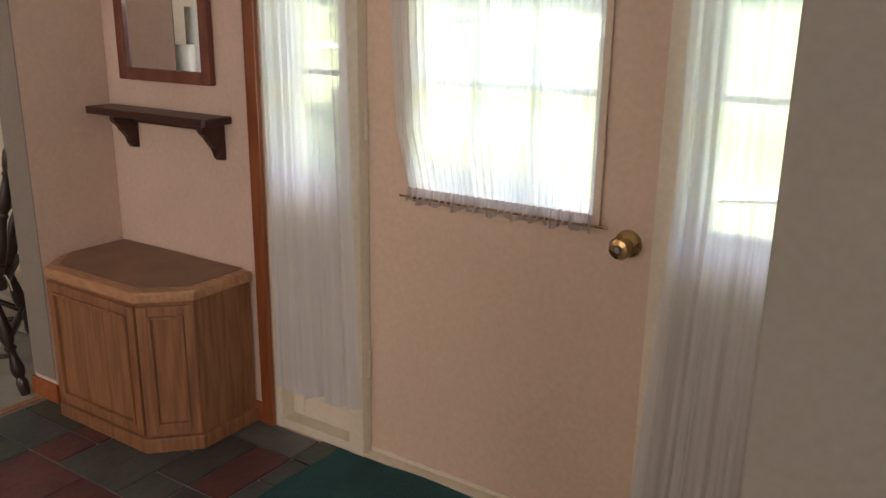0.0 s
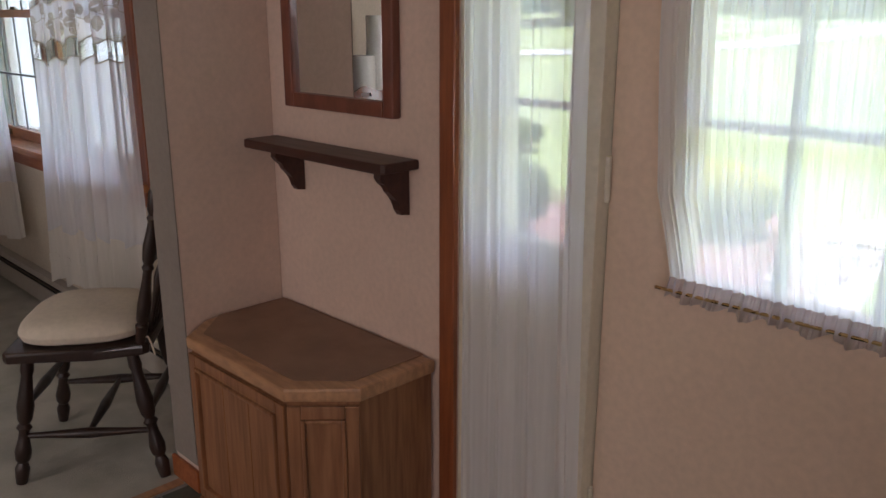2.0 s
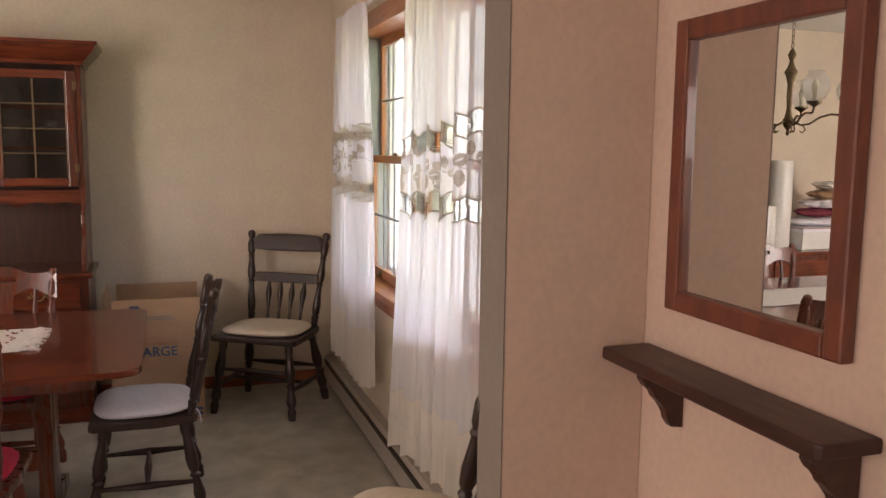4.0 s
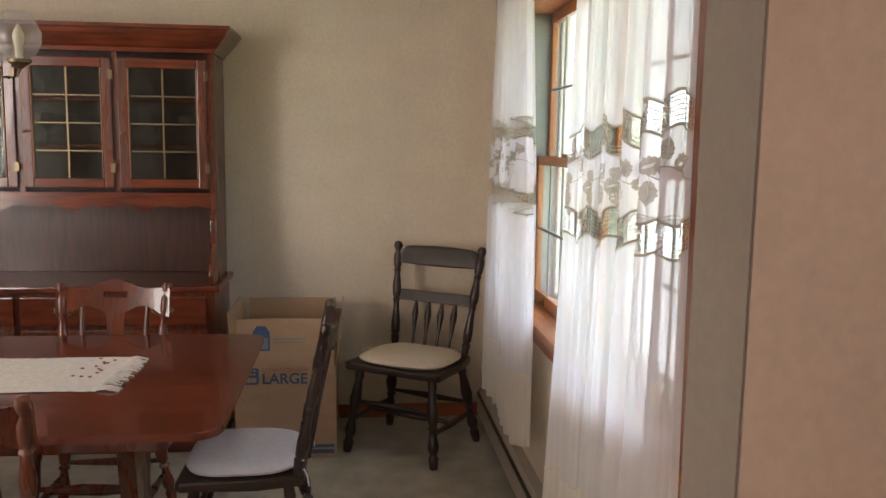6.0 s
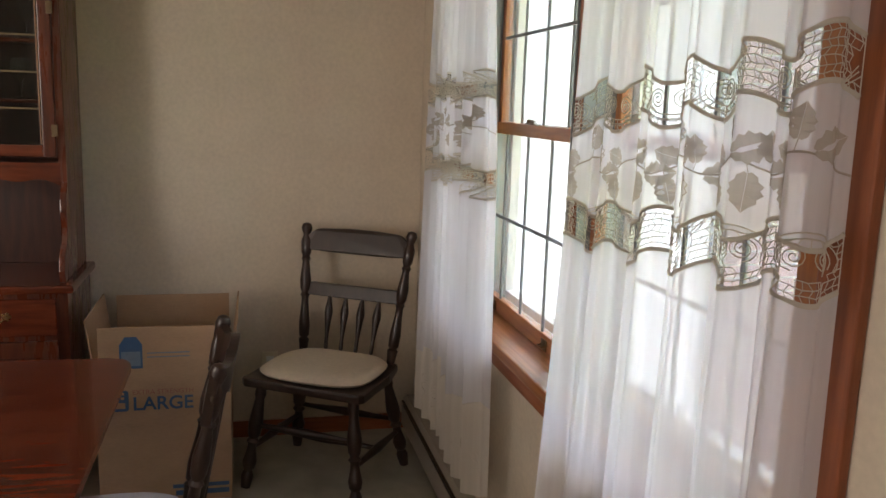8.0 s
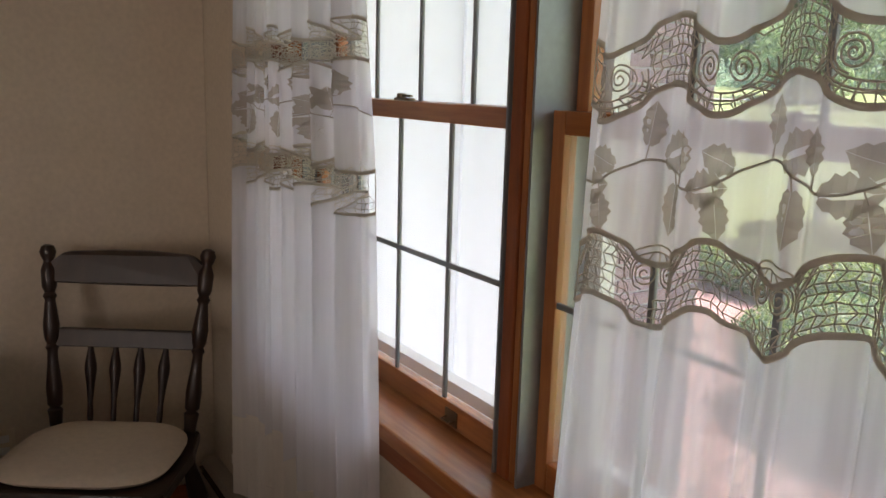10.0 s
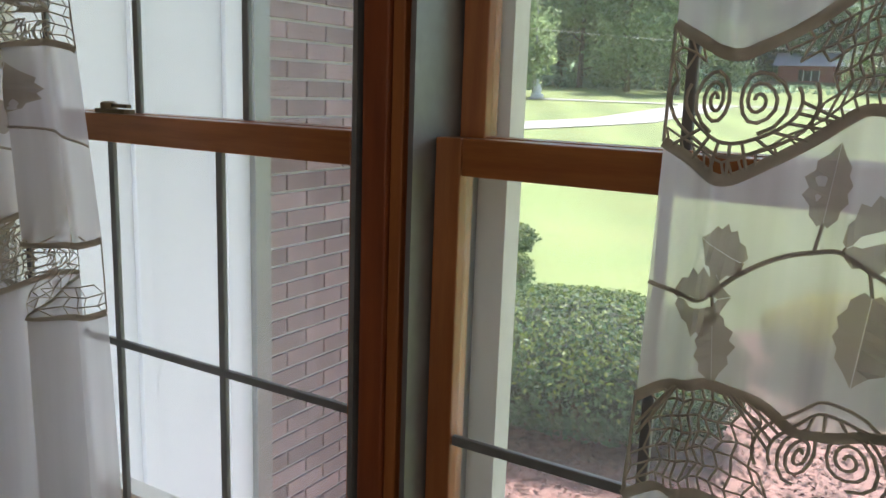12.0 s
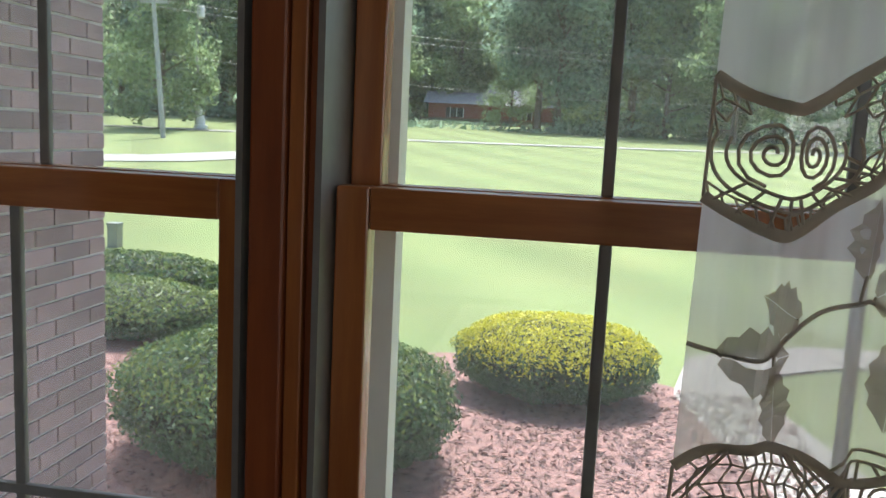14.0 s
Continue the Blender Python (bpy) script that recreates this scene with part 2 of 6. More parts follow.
M = {
    "wall": material("wall_paint", (0.66, 0.57, 0.45), 0.85, amount=0.25, bump=0.06, bump_scale=220),
    "wall_hall": material("wall_paint_hall", (0.66, 0.49, 0.39), 0.85, amount=0.25, bump=0.06, bump_scale=220),
    # Greyer, darker wall paint: the closet end's lack of light is in the colour.
    "wall_unlit": material("wall_paint_unlit", (0.27, 0.25, 0.215), 0.85, amount=0.25, bump=0.06, bump_scale=220),
    "wall_end": material("wall_paint_end_shade", (0.25, 0.205, 0.17), 0.85, amount=0.25, bump=0.06, bump_scale=220),
    # Opaque ruffle; its backlit darkness is put into the fabric colour.
    "ruffle": sheer("ruffle_backlit", (0.52, 0.44, 0.40), 0.03, 0.35),
    "far_woods": material("distant_leaves", (0.13, 0.19, 0.125), 0.95, second=(0.08, 0.13, 0.09), scale=0.12, amount=0.9, fine=0.8),
    "ceiling": material("ceiling_paint", (0.78, 0.76, 0.72), 0.9, bump=0.15, bump_scale=120, amount=0.2),
    "cream": material("cream_paint", (0.74, 0.66, 0.52), 0.45, amount=0.2, bump=0.02),
    "door": material("door_paint", (0.70, 0.53, 0.40), 0.5, amount=0.18, bump=0.02, scale=2.5),
    "white_paint": material("white_paint", (0.80, 0.80, 0.78), 0.5, amount=0.2),
    "pine": material("varnished_pine", (0.40, 0.15, 0.045), 0.32, second=(0.28, 0.09, 0.026), scale=5, stretch=(12, 12, 1), amount=0.8, coat=0.3),
    "pine_x": material("varnished_pine_flat", (0.44, 0.17, 0.05), 0.32, second=(0.28, 0.09, 0.026), scale=5, stretch=(1, 12, 12), amount=0.8, coat=0.3),
    "trim": material("stained_trim", (0.28, 0.08, 0.026), 0.35, second=(0.17, 0.042, 0.014), scale=5, stretch=(12, 12, 1), amount=0.8, coat=0.2),
    "trim_x": material("stained_trim_flat", (0.36, 0.11, 0.035), 0.35, second=(0.24, 0.06, 0.02), scale=5, stretch=(1, 12, 12), amount=0.8, coat=0.2),
    "trim_y": material("stained_trim_side", (0.36, 0.11, 0.035), 0.35, second=(0.24, 0.06, 0.02), scale=5, stretch=(12, 1, 12), amount=0.8, coat=0.2),
    "oak": material("pickled_oak", (0.34, 0.155, 0.07), 0.42, second=(0.19, 0.08, 0.036), scale=4, stretch=(14, 14, 1.2), amount=0.85, fine=90),
    "oak_top": material("pickled_oak_rim", (0.52, 0.28, 0.14), 0.4, second=(0.30, 0.16, 0.085), scale=5, stretch=(3, 14, 8), amount=0.7),
    "laminate": material("oak_top_panel", (0.28, 0.155, 0.095), 0.5, second=(0.2, 0.11, 0.07), scale=9, amount=0.7, fine=200),
    "cherry": material("dark_cherry", (0.19, 0.042, 0.018), 0.2, second=(0.085, 0.018, 0.009), scale=3.5, stretch=(10, 1.3, 10), amount=0.9, coat=0.4),
    "cherry_z": material("dark_cherry_upright", (0.17, 0.042, 0.019), 0.28, second=(0.07, 0.018, 0.009), scale=3.5, stretch=(10, 10, 1.3), amount=0.9, coat=0.35),
    "cherry_back": material("cherry_recess_shade", (0.075, 0.022, 0.012), 0.4, second=(0.04, 0.012, 0.007), scale=4, stretch=(10, 10, 1.2), amount=0.9),
    "walnut": material("dark_stained_wood", (0.035, 0.017, 0.011), 0.36, second=(0.02, 0.01, 0.007), scale=4, stretch=(10, 10, 1.5), amount=0.8, coat=0.12),
    "shelf": material("dark_mahogany_shelf", (0.065, 0.022, 0.014), 0.4, second=(0.035, 0.012, 0.008), scale=4, stretch=(1.5, 10, 10), amount=0.8),
    "mahogany": material("mirror_frame_wood", (0.19, 0.055, 0.03), 0.38, second=(0.11, 0.03, 0.018), scale=6, stretch=(6, 6, 2), amount=0.7, coat=0.2),
    "carpet": material("pale_carpet", (0.60, 0.56, 0.47), 0.97, second=(0.38, 0.36, 0.29), scale=5.5, amount=0.8, bump=0.9, bump_scale=260, fine=240),
    "slate": material("slate_tile", (0.085, 0.095, 0.09), 0.42, second=(0.05, 0.055, 0.06), scale=7, amount=0.8, bump=0.35, bump_scale=35, per_object=0.5),
    "slate_red": material("slate_tile_red", (0.14, 0.055, 0.05), 0.42, second=(0.09, 0.04, 0.045), scale=7, amount=0.8, bump=0.35, bump_scale=35, per_object=0.3),
    "slate_green": material("slate_tile_green", (0.10, 0.125, 0.10), 0.42, second=(0.07, 0.085, 0.075), scale=7, amount=0.8, bump=0.35, bump_scale=35, per_object=0.4),
    "grout": material("grout", (0.36, 0.34, 0.31), 0.9, bump=0.2, bump_scale=150),
    "mat_teal": material("teal_mat", (0.022, 0.10, 0.105), 0.95, second=(0.012, 0.06, 0.07), scale=5, amount=0.8, bump=0.8, bump_scale=140),
    "brass": material("worn_brass", (0.48, 0.33, 0.15), 0.28, metal=1.0, scale=30),
    "brass_old": material("antique_brass", (0.20, 0.15, 0.09), 0.4, metal=1.0, scale=30),
    "steel": material("grey_metal", (0.30, 0.31, 0.31), 0.45, metal=0.6),
    "lead": material("window_grille", (0.24, 0.25, 0.25), 0.45, metal=0.3),
    "mirror": mirror_material(),
    "cushion_cream": material("cream_cushion", (0.70, 0.60, 0.47), 0.95, amount=0.3, bump=0.4, bump_scale=300),
    "cushion_white": material("pale_cushion", (0.76, 0.75, 0.80), 0.95, amount=0.2, bump=0.4, bump_scale=300),
    "cushion_red": material("red_cushion", (0.50, 0.02, 0.05), 0.9, amount=0.3, bump=0.4, bump_scale=300),
    "card": material("cardboard", (0.42, 0.27, 0.16), 0.85, second=(0.36, 0.23, 0.135), amount=0.6, bump=0.1, bump_scale=60, stretch=(1, 1, 3)),
    "ink_blue": material("blue_ink", (0.045, 0.10, 0.20), 0.7),
    "ink_pale": material("pale_blue_ink", (0.16, 0.21, 0.27), 0.7),
    "ink_red": material("faded_red_ink", (0.33, 0.13, 0.09), 0.7),
    "heater": material("heater_enamel", (0.42, 0.37, 0.31), 0.5, amount=0.3),
    "black": material("heater_slot", (0.015, 0.012, 0.011), 0.7),
    "runner": material("woven_runner", (0.86, 0.82, 0.76), 0.95, second=(0.72, 0.66, 0.60), scale=40, amount=0.6, bump=0.8, bump_scale=180),
    "berry": material("berry_thread", (0.28, 0.05, 0.08), 0.9),
    "glass": glass_material("clear_glass"),
    # Pane haze stands in for the insect screen and for haze in the air.
    "screen_glass": glass_material("screened_glass", (0.92, 0.95, 0.94), 0.085),
    "glass_dark": glass_material("cabinet_glass", (0.80, 0.84, 0.82), 0.008, 0.3),
    "globe_glass": glass_material("globe_glass", (0.95, 0.96, 0.96), 0.16, 1.0),
    "porcelain": material("white_porcelain", (0.72, 0.70, 0.66), 0.2, amount=0.1),
    "candle": material("candle_sleeve", (0.85, 0.78, 0.62), 0.5, amount=0.1),
    "sheer": sheer("sheer_fabric", (0.87, 0.87, 0.90), 0.27, 0.58),
    "sheer_door": sheer("door_curtain_fabric", (0.90, 0.90, 0.92), 0.24, 0.62),
    "lace": sheer("lace_thread", (0.60, 0.56, 0.49), 0.0, 0.5),
    "leaf_thread": sheer("leaf_thread", (0.52, 0.48, 0.42), 0.14, 0.55),
    "hem_lace": sheer("hem_lace", (0.80, 0.76, 0.70), 0.10),
    "brick": material("brown_brick", (0.29, 0.205, 0.20), 0.85, second=(0.20, 0.145, 0.15), scale=9, amount=0.7, bump=0.5, bump_scale=90, per_object=0.28),
    "brick_red": material("red_brick", (0.33, 0.10, 0.075), 0.9, amount=0.4),
    "mortar": material("pale_mortar", (0.68, 0.65, 0.64), 0.9, bump=0.3, bump_scale=120),
    "siding": material("white_siding", (0.73, 0.76, 0.81), 0.6, amount=0.12),
    "concrete": material("path_concrete", (0.42, 0.38, 0.35), 0.9, bump=0.3, bump_scale=90),
    "asphalt": material("road_surface", (0.40, 0.38, 0.36), 0.9),
    "roof": material("grey_shingle", (0.30, 0.29, 0.32), 0.9, scale=1, amount=0.3, fine=4),
    "bark": material("tree_bark", (0.16, 0.13, 0.10), 0.95, bump=0.5, bump_scale=20),
    "pole": material("weathered_pole", (0.42, 0.42, 0.40), 0.9),
    "leaf": material("shrub_leaf", (0.10, 0.18, 0.085), 0.5, second=(0.04, 0.08, 0.038), scale=4, amount=0.7, per_island=0.45),
    "leaf_tip": material("shrub_new_growth", (0.22, 0.27, 0.075), 0.5, second=(0.16, 0.22, 0.06), scale=4, amount=0.7, per_island=0.4),
    "leaf_gold": material("golden_leaf", (0.72, 0.66, 0.06), 0.5, second=(0.48, 0.48, 0.05), scale=5, amount=0.7, per_island=0.35),
    # Tree greens lightened beyond leaf colour: haze of the distant air is in them.
    "leaf_tree": material("tree_leaf", (0.31, 0.41, 0.29), 0.6, second=(0.21, 0.31, 0.22), scale=0.25, amount=0.9, per_island=0.45),
    "leaf_tree_b": material("tree_leaf_bright", (0.34, 0.43, 0.22), 0.6, second=(0.22, 0.32, 0.17), scale=0.3, amount=0.8, per_island=0.4),
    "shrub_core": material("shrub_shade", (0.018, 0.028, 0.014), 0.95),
    "mulch": material("red_mulch", (0.24, 0.13, 0.115), 0.95, second=(0.13, 0.075, 0.07), scale=14, amount=0.9, bump=1.0, bump_scale=60, per_island=0.5),
}


def two_way(m, share=0.35):
    """Lets light through leaves."""
    n, l = m.node_tree.nodes, m.node_tree.links
    b, out = n["Principled BSDF"], n["Material Output"]
    src = b.inputs["Base Color"].links[0].from_socket
    tr, mx = n.new("ShaderNodeBsdfTranslucent"), n.new("ShaderNodeMixShader")
    mx.inputs[0].default_value = share
    l.new(src, tr.inputs[0])
    l.new(b.outputs[0], mx.inputs[1])
    l.new(tr.outputs[0], mx.inputs[2])
    l.new(mx.outputs[0], out.inputs[0])


for k in ("leaf", "leaf_tip", "leaf_gold", "leaf_tree", "leaf_tree_b"):
    two_way(M[k], 0.6 if "tree" in k else 0.4)


def lawn_material():
    m = material("mown_lawn", (0.165, 0.215, 0.075), 0.95, second=(0.225, 0.25, 0.10), scale=0.5, amount=0.7, bump=0.6, bump_scale=30, fine=9)
    n, l = m.node_tree.nodes, m.node_tree.links
    b = n["Principled BSDF"]
    src = b.inputs["Base Color"].links[0].from_socket
    tc = n.new("ShaderNodeTexCoord")
    mp = n.new("ShaderNodeMapping")
    mp.inputs["Rotation"].default_value = (0, 0, radians(-28))
    wv = n.new("ShaderNodeTexWave")
    wv.wave_type, wv.bands_direction = "BANDS", "X"
    wv.inputs["Scale"].default_value, wv.inputs["Distortion"].default_value, wv.inputs["Detail"].default_value = 0.085, 0.8, 1.0
    l.new(tc.outputs["Object"], mp.inputs[0])
    l.new(mp.outputs[0], wv.inputs["Vector"])
    mr = n.new("ShaderNodeMapRange")
    mr.inputs[3].default_value, mr.inputs[4].default_value = 0.90, 1.16
    l.new(wv.outputs["Fac"], mr.inputs[0])
    hs = n.new("ShaderNodeHueSaturation")
    l.new(src, hs.inputs["Color"])
    l.new(mr.outputs[0], hs.inputs["Value"])
    l.new(hs.outputs[0], b.inputs["Base Color"])
    return m


M["lawn"] = lawn_material()


# ---- mesh helpers ----
def mesh_from(name, bm, mat, smooth=False):
    me = bpy.data.meshes.new(name)
    bmesh.ops.recalc_face_normals(bm, faces=bm.faces)
    bm.to_mesh(me)
    bm.free()
    me.materials.append(M[mat] if isinstance(mat, str) else mat)
    if smooth:
        for p in me.polygons:
            p.use_smooth = True
        me.set_sharp_from_angle(angle=radians(40))
    return me


def part(name, bm, mat, parent=None, label="", smooth=False):
    ob = new(name, mesh_from(name, bm, mat, smooth))
    if parent:
        ob.parent = parent
    return tagged(ob, label)


def struct(name, bm, mat, label="", category="", smooth=False):
    return tagged(new(name, mesh_from(name, bm, mat, smooth)), label, category, kind="structure")


def thing(name, m, label, category, group=""):
    ob = new(name)
    ob.matrix_world = m
    return tagged(ob, label, category, group)


def box(bm, x0, x1, y0, y1, z0, z1, bevel=0.0):
    b2 = bmesh.new() if bevel else bm
    v = [b2.verts.new((x, y, z)) for x in (x0, x1) for y in (y0, y1) for z in (z0, z1)]
    for f in ((0, 1, 3, 2), (4, 6, 7, 5), (0, 4, 5, 1), (2, 3, 7, 6), (0, 2, 6, 4), (1, 5, 7, 3)):
        b2.faces.new([v[i] for i in f])
    if bevel:
        bmesh.ops.bevel(b2, geom=b2.edges[:], offset=bevel, segments=2, affect="EDGES", profile=0.6)
        join(bm, b2)
    return bm


def join(bm, other, m=None):
    other.verts.index_update()
    vs = [bm.verts.new(m @ v.co if m else v.co) for v in other.verts]
    for f in other.faces:
        bm.faces.new([vs[v.index] for v in f.verts])
    other.free()


def boxed(*args, bevel=0.0):
    return box(bmesh.new(), *args, bevel=bevel)


def lathe(bm, profile, segs=14, m=None):
    rings = []
    for r, z in profile:
        ring = []
        for i in range(segs):
            a = math.tau * i / segs
            p = Vector((r * math.cos(a), r * math.sin(a), z))
            ring.append(bm.verts.new(m @ p if m else p))
        rings.append(ring)
    for a, b in zip(rings, rings[1:]):
        for i in range(segs):
            j = (i + 1) % segs
            bm.faces.new((a[i], a[j], b[j], b[i]))
    bm.faces.new(rings[0][::-1])
    bm.faces.new(rings[-1])
    return bm


def between(p, q):
    p, q = Vector(p), Vector(q)
    d = q - p
    return Matrix.Translation(p) @ d.to_track_quat("Z", "Y").to_matrix().to_4x4(), d.length


def turned(bm, p, q, profile, segs=12):
    """A turned post from p to q; profile rows are radius and share of the length."""
    m, n = between(p, q)
    return lathe(bm, [(r, s * n) for r, s in profile], segs, m)


def tube(bm, pts, r, segs=6, closed=False, flat=1.0):
    pts = [Vector(p) for p in pts]
    rings = []
    n = len(pts)
    for i, p in enumerate(pts):
        a, b = (pts[i - 1], pts[(i + 1) % n]) if closed else (pts[max(i - 1, 0)], pts[min(i + 1, n - 1)])
        d = (b - a).normalized() if (b - a).length else Vector((0, 0, 1))
        s = d.cross(Vector((0, 1, 0)))
        s = s.normalized() if s.length > 0.05 else Vector((1, 0, 0))
        u = s.cross(d).normalized()
        rr = r[i] if isinstance(r, (list, tuple)) else r
        rings.append([bm.verts.new(p + s * rr * math.cos(math.tau * k / segs) + u * rr * flat * math.sin(math.tau * k / segs)) for k in range(segs)])
    pairs = list(zip(rings, rings[1:])) + ([(rings[-1], rings[0])] if closed else [])
    for a, b in pairs:
        for k in range(segs):
            j = (k + 1) % segs
            bm.faces.new((a[k], a[j], b[j], b[k]))
    if not closed:
        bm.faces.new(rings[0][::-1])
        bm.faces.new(rings[-1])
    return bm


def prism(bm, outline, z0, z1, bevel=0.0, m=None):
    """An upright prism over an outline of (x, y)."""
    b2 = bmesh.new()
    lo = [b2.verts.new((x, y, z0)) for x, y in outline]
    hi = [b2.verts.new((x, y, z1)) for x, y in outline]
    n = len(lo)
    b2.faces.new(lo[::-1])
    b2.faces.new(hi)
    for i in range(n):
        b2.faces.new((lo[i], lo[(i + 1) % n], hi[(i + 1) % n], hi[i]))
    if bevel:
        bmesh.ops.bevel(b2, geom=[e for e in b2.edges if abs(e.verts[0].co.z - e.verts[1].co.z) < 1e-6], offset=bevel, segments=2, affect="EDGES", profile=0.6)
    join(bm, b2, m)
    return bm


def rounded(x0, x1, y0, y1, r, n=5):
    out = []
    for cx, cy, a0 in ((x1 - r, y0 + r, -90), (x1 - r, y1 - r, 0), (x0 + r, y1 - r, 90), (x0 + r, y0 + r, 180)):
        for i in range(n + 1):
            a = radians(a0 + 90 * i / n)
            out.append((cx + r * math.cos(a), cy + r * math.sin(a)))
    return out


ON_X = Matrix(((0, 0, 1, 0), (1, 0, 0, 0), (0, 1, 0, 0), (0, 0, 0, 1)))     # outline (y, z), depth along x
ON_Y = Matrix(((1, 0, 0, 0), (0, 0, 1, 0), (0, 1, 0, 0), (0, 0, 0, 1)))     # outline (x, z), depth along y


def wall_x(bm, x0, x1, y0, y1, z0, z1, holes):
    """A wall that runs along x, with openings (x0, x1, z0, z1)."""
    at = x0
    for a, b, c, d in sorted(holes):
        if a > at:
            box(bm, at, a, y0, y1, z0, z1)
        if c > z0:
            box(bm, a, b, y0, y1, z0, c)
        if d < z1:
            box(bm, a, b, y0, y1, d, z1)
        at = b
    if at < x1:
        box(bm, at, x1, y0, y1, z0, z1)
    return bm


# ---- the house: walls, floor, ceiling ----
WX, IY, OY, CH = -6.13, 1.985, 2.20, 2.44      # west wall, inner and outer face of the front wall, ceiling height
SX0, SX1, SY = -2.63, -2.49, 1.645             # stub wall between hall and dining room
WIN = (-5.40, -3.43, 0.80, 2.12)
DOOR = (-1.70, -0.005, 0.0, 2.09)
struct("wall_north", wall_x(bmesh.new(), WX - 0.14, SX0, IY, OY - 0.02, -0.3, CH + 0.1, [WIN]), "wall", "beige painted wall round the dining room window", "wall")
struct("wall_north_hall", wall_x(bmesh.new(), SX0, 3.4, IY, OY - 0.02, -0.3, CH + 0.1, [DOOR]), "wall_hall", "pinkish beige painted wall round the entrance door", "wall")
struct("wall_outside_face", wall_x(bmesh.new(), WX - 0.14, 3.4, OY - 0.018, OY, -0.6, CH + 0.3, [WIN, DOOR]), "siding", "white boarded outside of the front wall", "wall")
struct("wall_west", boxed(WX - 0.14, WX, -3.6, IY - 0.002, -0.3, CH + 0.1), "wall", "beige painted wall behind the hutch", "wall")
struct("wall_stub", boxed(SX0, SX1, SY, IY - 0.002, 0, CH), "wall_hall", "short painted wall between hall and dining room", "wall")
struct("wall_divider", boxed(-2.63, -2.49, -3.6, -0.15, 0, CH), "wall_hall", "painted wall between hall and dining room", "wall")
# Thin plate whose darker colour puts the end face's shade on the stub wall.
struct("wall_stub_end", boxed(SX0, SX1, SY - 0.004, SY - 0.001, 0.09, CH), "wall_end", "end of the short wall, coloured darker to stand for its shade", "wall")
bm = boxed(-2.63, -2.49, -0.148, SY - 0.006, 2.14, CH)
struct("opening_header", bm, "wall_hall", "painted header over the dining room opening", "wall")
struct("wall_east", boxed(3.44, 3.58, -3.6, IY, -0.3, CH + 0.1), "wall_hall", "plain painted wall", "wall")
struct("wall_south", wall_x(bmesh.new(), WX, 3.4, -3.78, -3.64, -0.3, CH + 0.1, []), "wall", "plain painted wall", "wall")
struct("wall_dining_south", boxed(WX + 0.001, -2.631, -2.55, -2.41, 0, CH), "wall", "plain beige wall behind the sideboard", "wall")
struct("wall_closet", boxed(0.072, 1.2, 1.05, 1.984, 0, CH, bevel=0.004), "wall_unlit", "end of a painted wall beside the hall", "wall")
struct("ceiling", boxed(WX - 0.14, 3.5, -3.7, OY, CH + 0.001, CH + 0.1), "ceiling", "white textured ceiling", "ceiling")
# Unseen overhang, sized to block direct sun from the front windows.
struct("eaves", boxed(-5.45, 4.0, OY + 0.002, OY + 1.1, CH + 0.12, CH + 0.3), "white_paint", "white eaves added out of view to keep sun off the curtains", "eaves")
struct("roof", prism(bmesh.new(), [(OY + 1.2, CH + 0.31), (-1.5, CH + 2.4), (-5.0, CH + 0.31)], -5.5, 4.0, m=ON_X), "roof", "grey shingled roof", "roof")
struct("floor_carpet", boxed(WX, -2.575, -3.6, IY, -0.1, 0.0), "carpet", "pale mottled carpet", "floor")
struct("floor", boxed(-2.573, 3.44, -3.6, IY + 0.2, -0.1, -0.006), "grout", "grey grout under slate tiles", "floor")
# skirting
bm = bmesh.new()
box(bm, WX + 0.001, WX + 0.014, -3.6, IY - 0.02, 0.001, 0.075, bevel=0.003)
struct("baseboard_west", bm, "trim_y", "stained wooden skirting board", "skirting board")
bm = bmesh.new()
box(bm, SX1 + 0.001, SX1 + 0.013, SY + 0.001, IY - 0.015, 0.001, 0.075, bevel=0.003)
box(bm, SX0 - 0.013, SX1 + 0.013, SY - 0.013, SY - 0.001, 0.001, 0.075, bevel=0.003)
struct("baseboard_stub", bm, "trim_y", "stained wooden skirting board", "skirting board")
struct("baseboard_alcove", boxed(SX1 + 0.016, -1.752, IY - 0.013, IY - 0.001, 0.001, 0.075, bevel=0.003), "trim_x", "stained wooden skirting board", "skirting board")
struct("threshold_strip", boxed(-2.60, -2.568, -0.14, SY - 0.016, -0.002, 0.006, bevel=0.002), "oak_top", "wooden strip between carpet and slate", "threshold")

# ---- dining room window ----
GB, MUNT, R0, R1, GT = 0.866, 1.150, 1.434, 1.472, 2.055
UNITS = [(-5.335, -4.505), (-4.365, -3.535)]
bm = bmesh.new()
box(bm, WIN[0] - 0.055, WIN[0] + 0.002, IY - 0.018, IY - 0.001, 0.80, 2.19, bevel=0.004)
box(bm, WIN[1] - 0.002, WIN[1] + 0.085, IY - 0.018, IY - 0.001, 0.80, 2.19, bevel=0.004)
struct("window_1_casing", bm, "trim", "varnished pine window casing", "window casing")
struct("window_1_head", boxed(WIN[0] + 0.004, WIN[1] - 0.004, IY - 0.02, IY - 0.001, 2.10, 2.19, bevel=0.004), "pine_x", "varnished pine window head", "window casing")
struct("window_sill", boxed(WIN[0] - 0.07, WIN[1] + 0.07, IY - 0.045, 2.15, 0.778, 0.812, bevel=0.006), "pine_x", "varnished pine window sill", "window sill")
struct("window_apron", boxed(WIN[0] - 0.05, WIN[1] + 0.05, IY - 0.018, IY - 0.001, 0.715, 0.776, bevel=0.004), "trim_x", "stained wooden window apron", "window apron")
bm = bmesh.new()
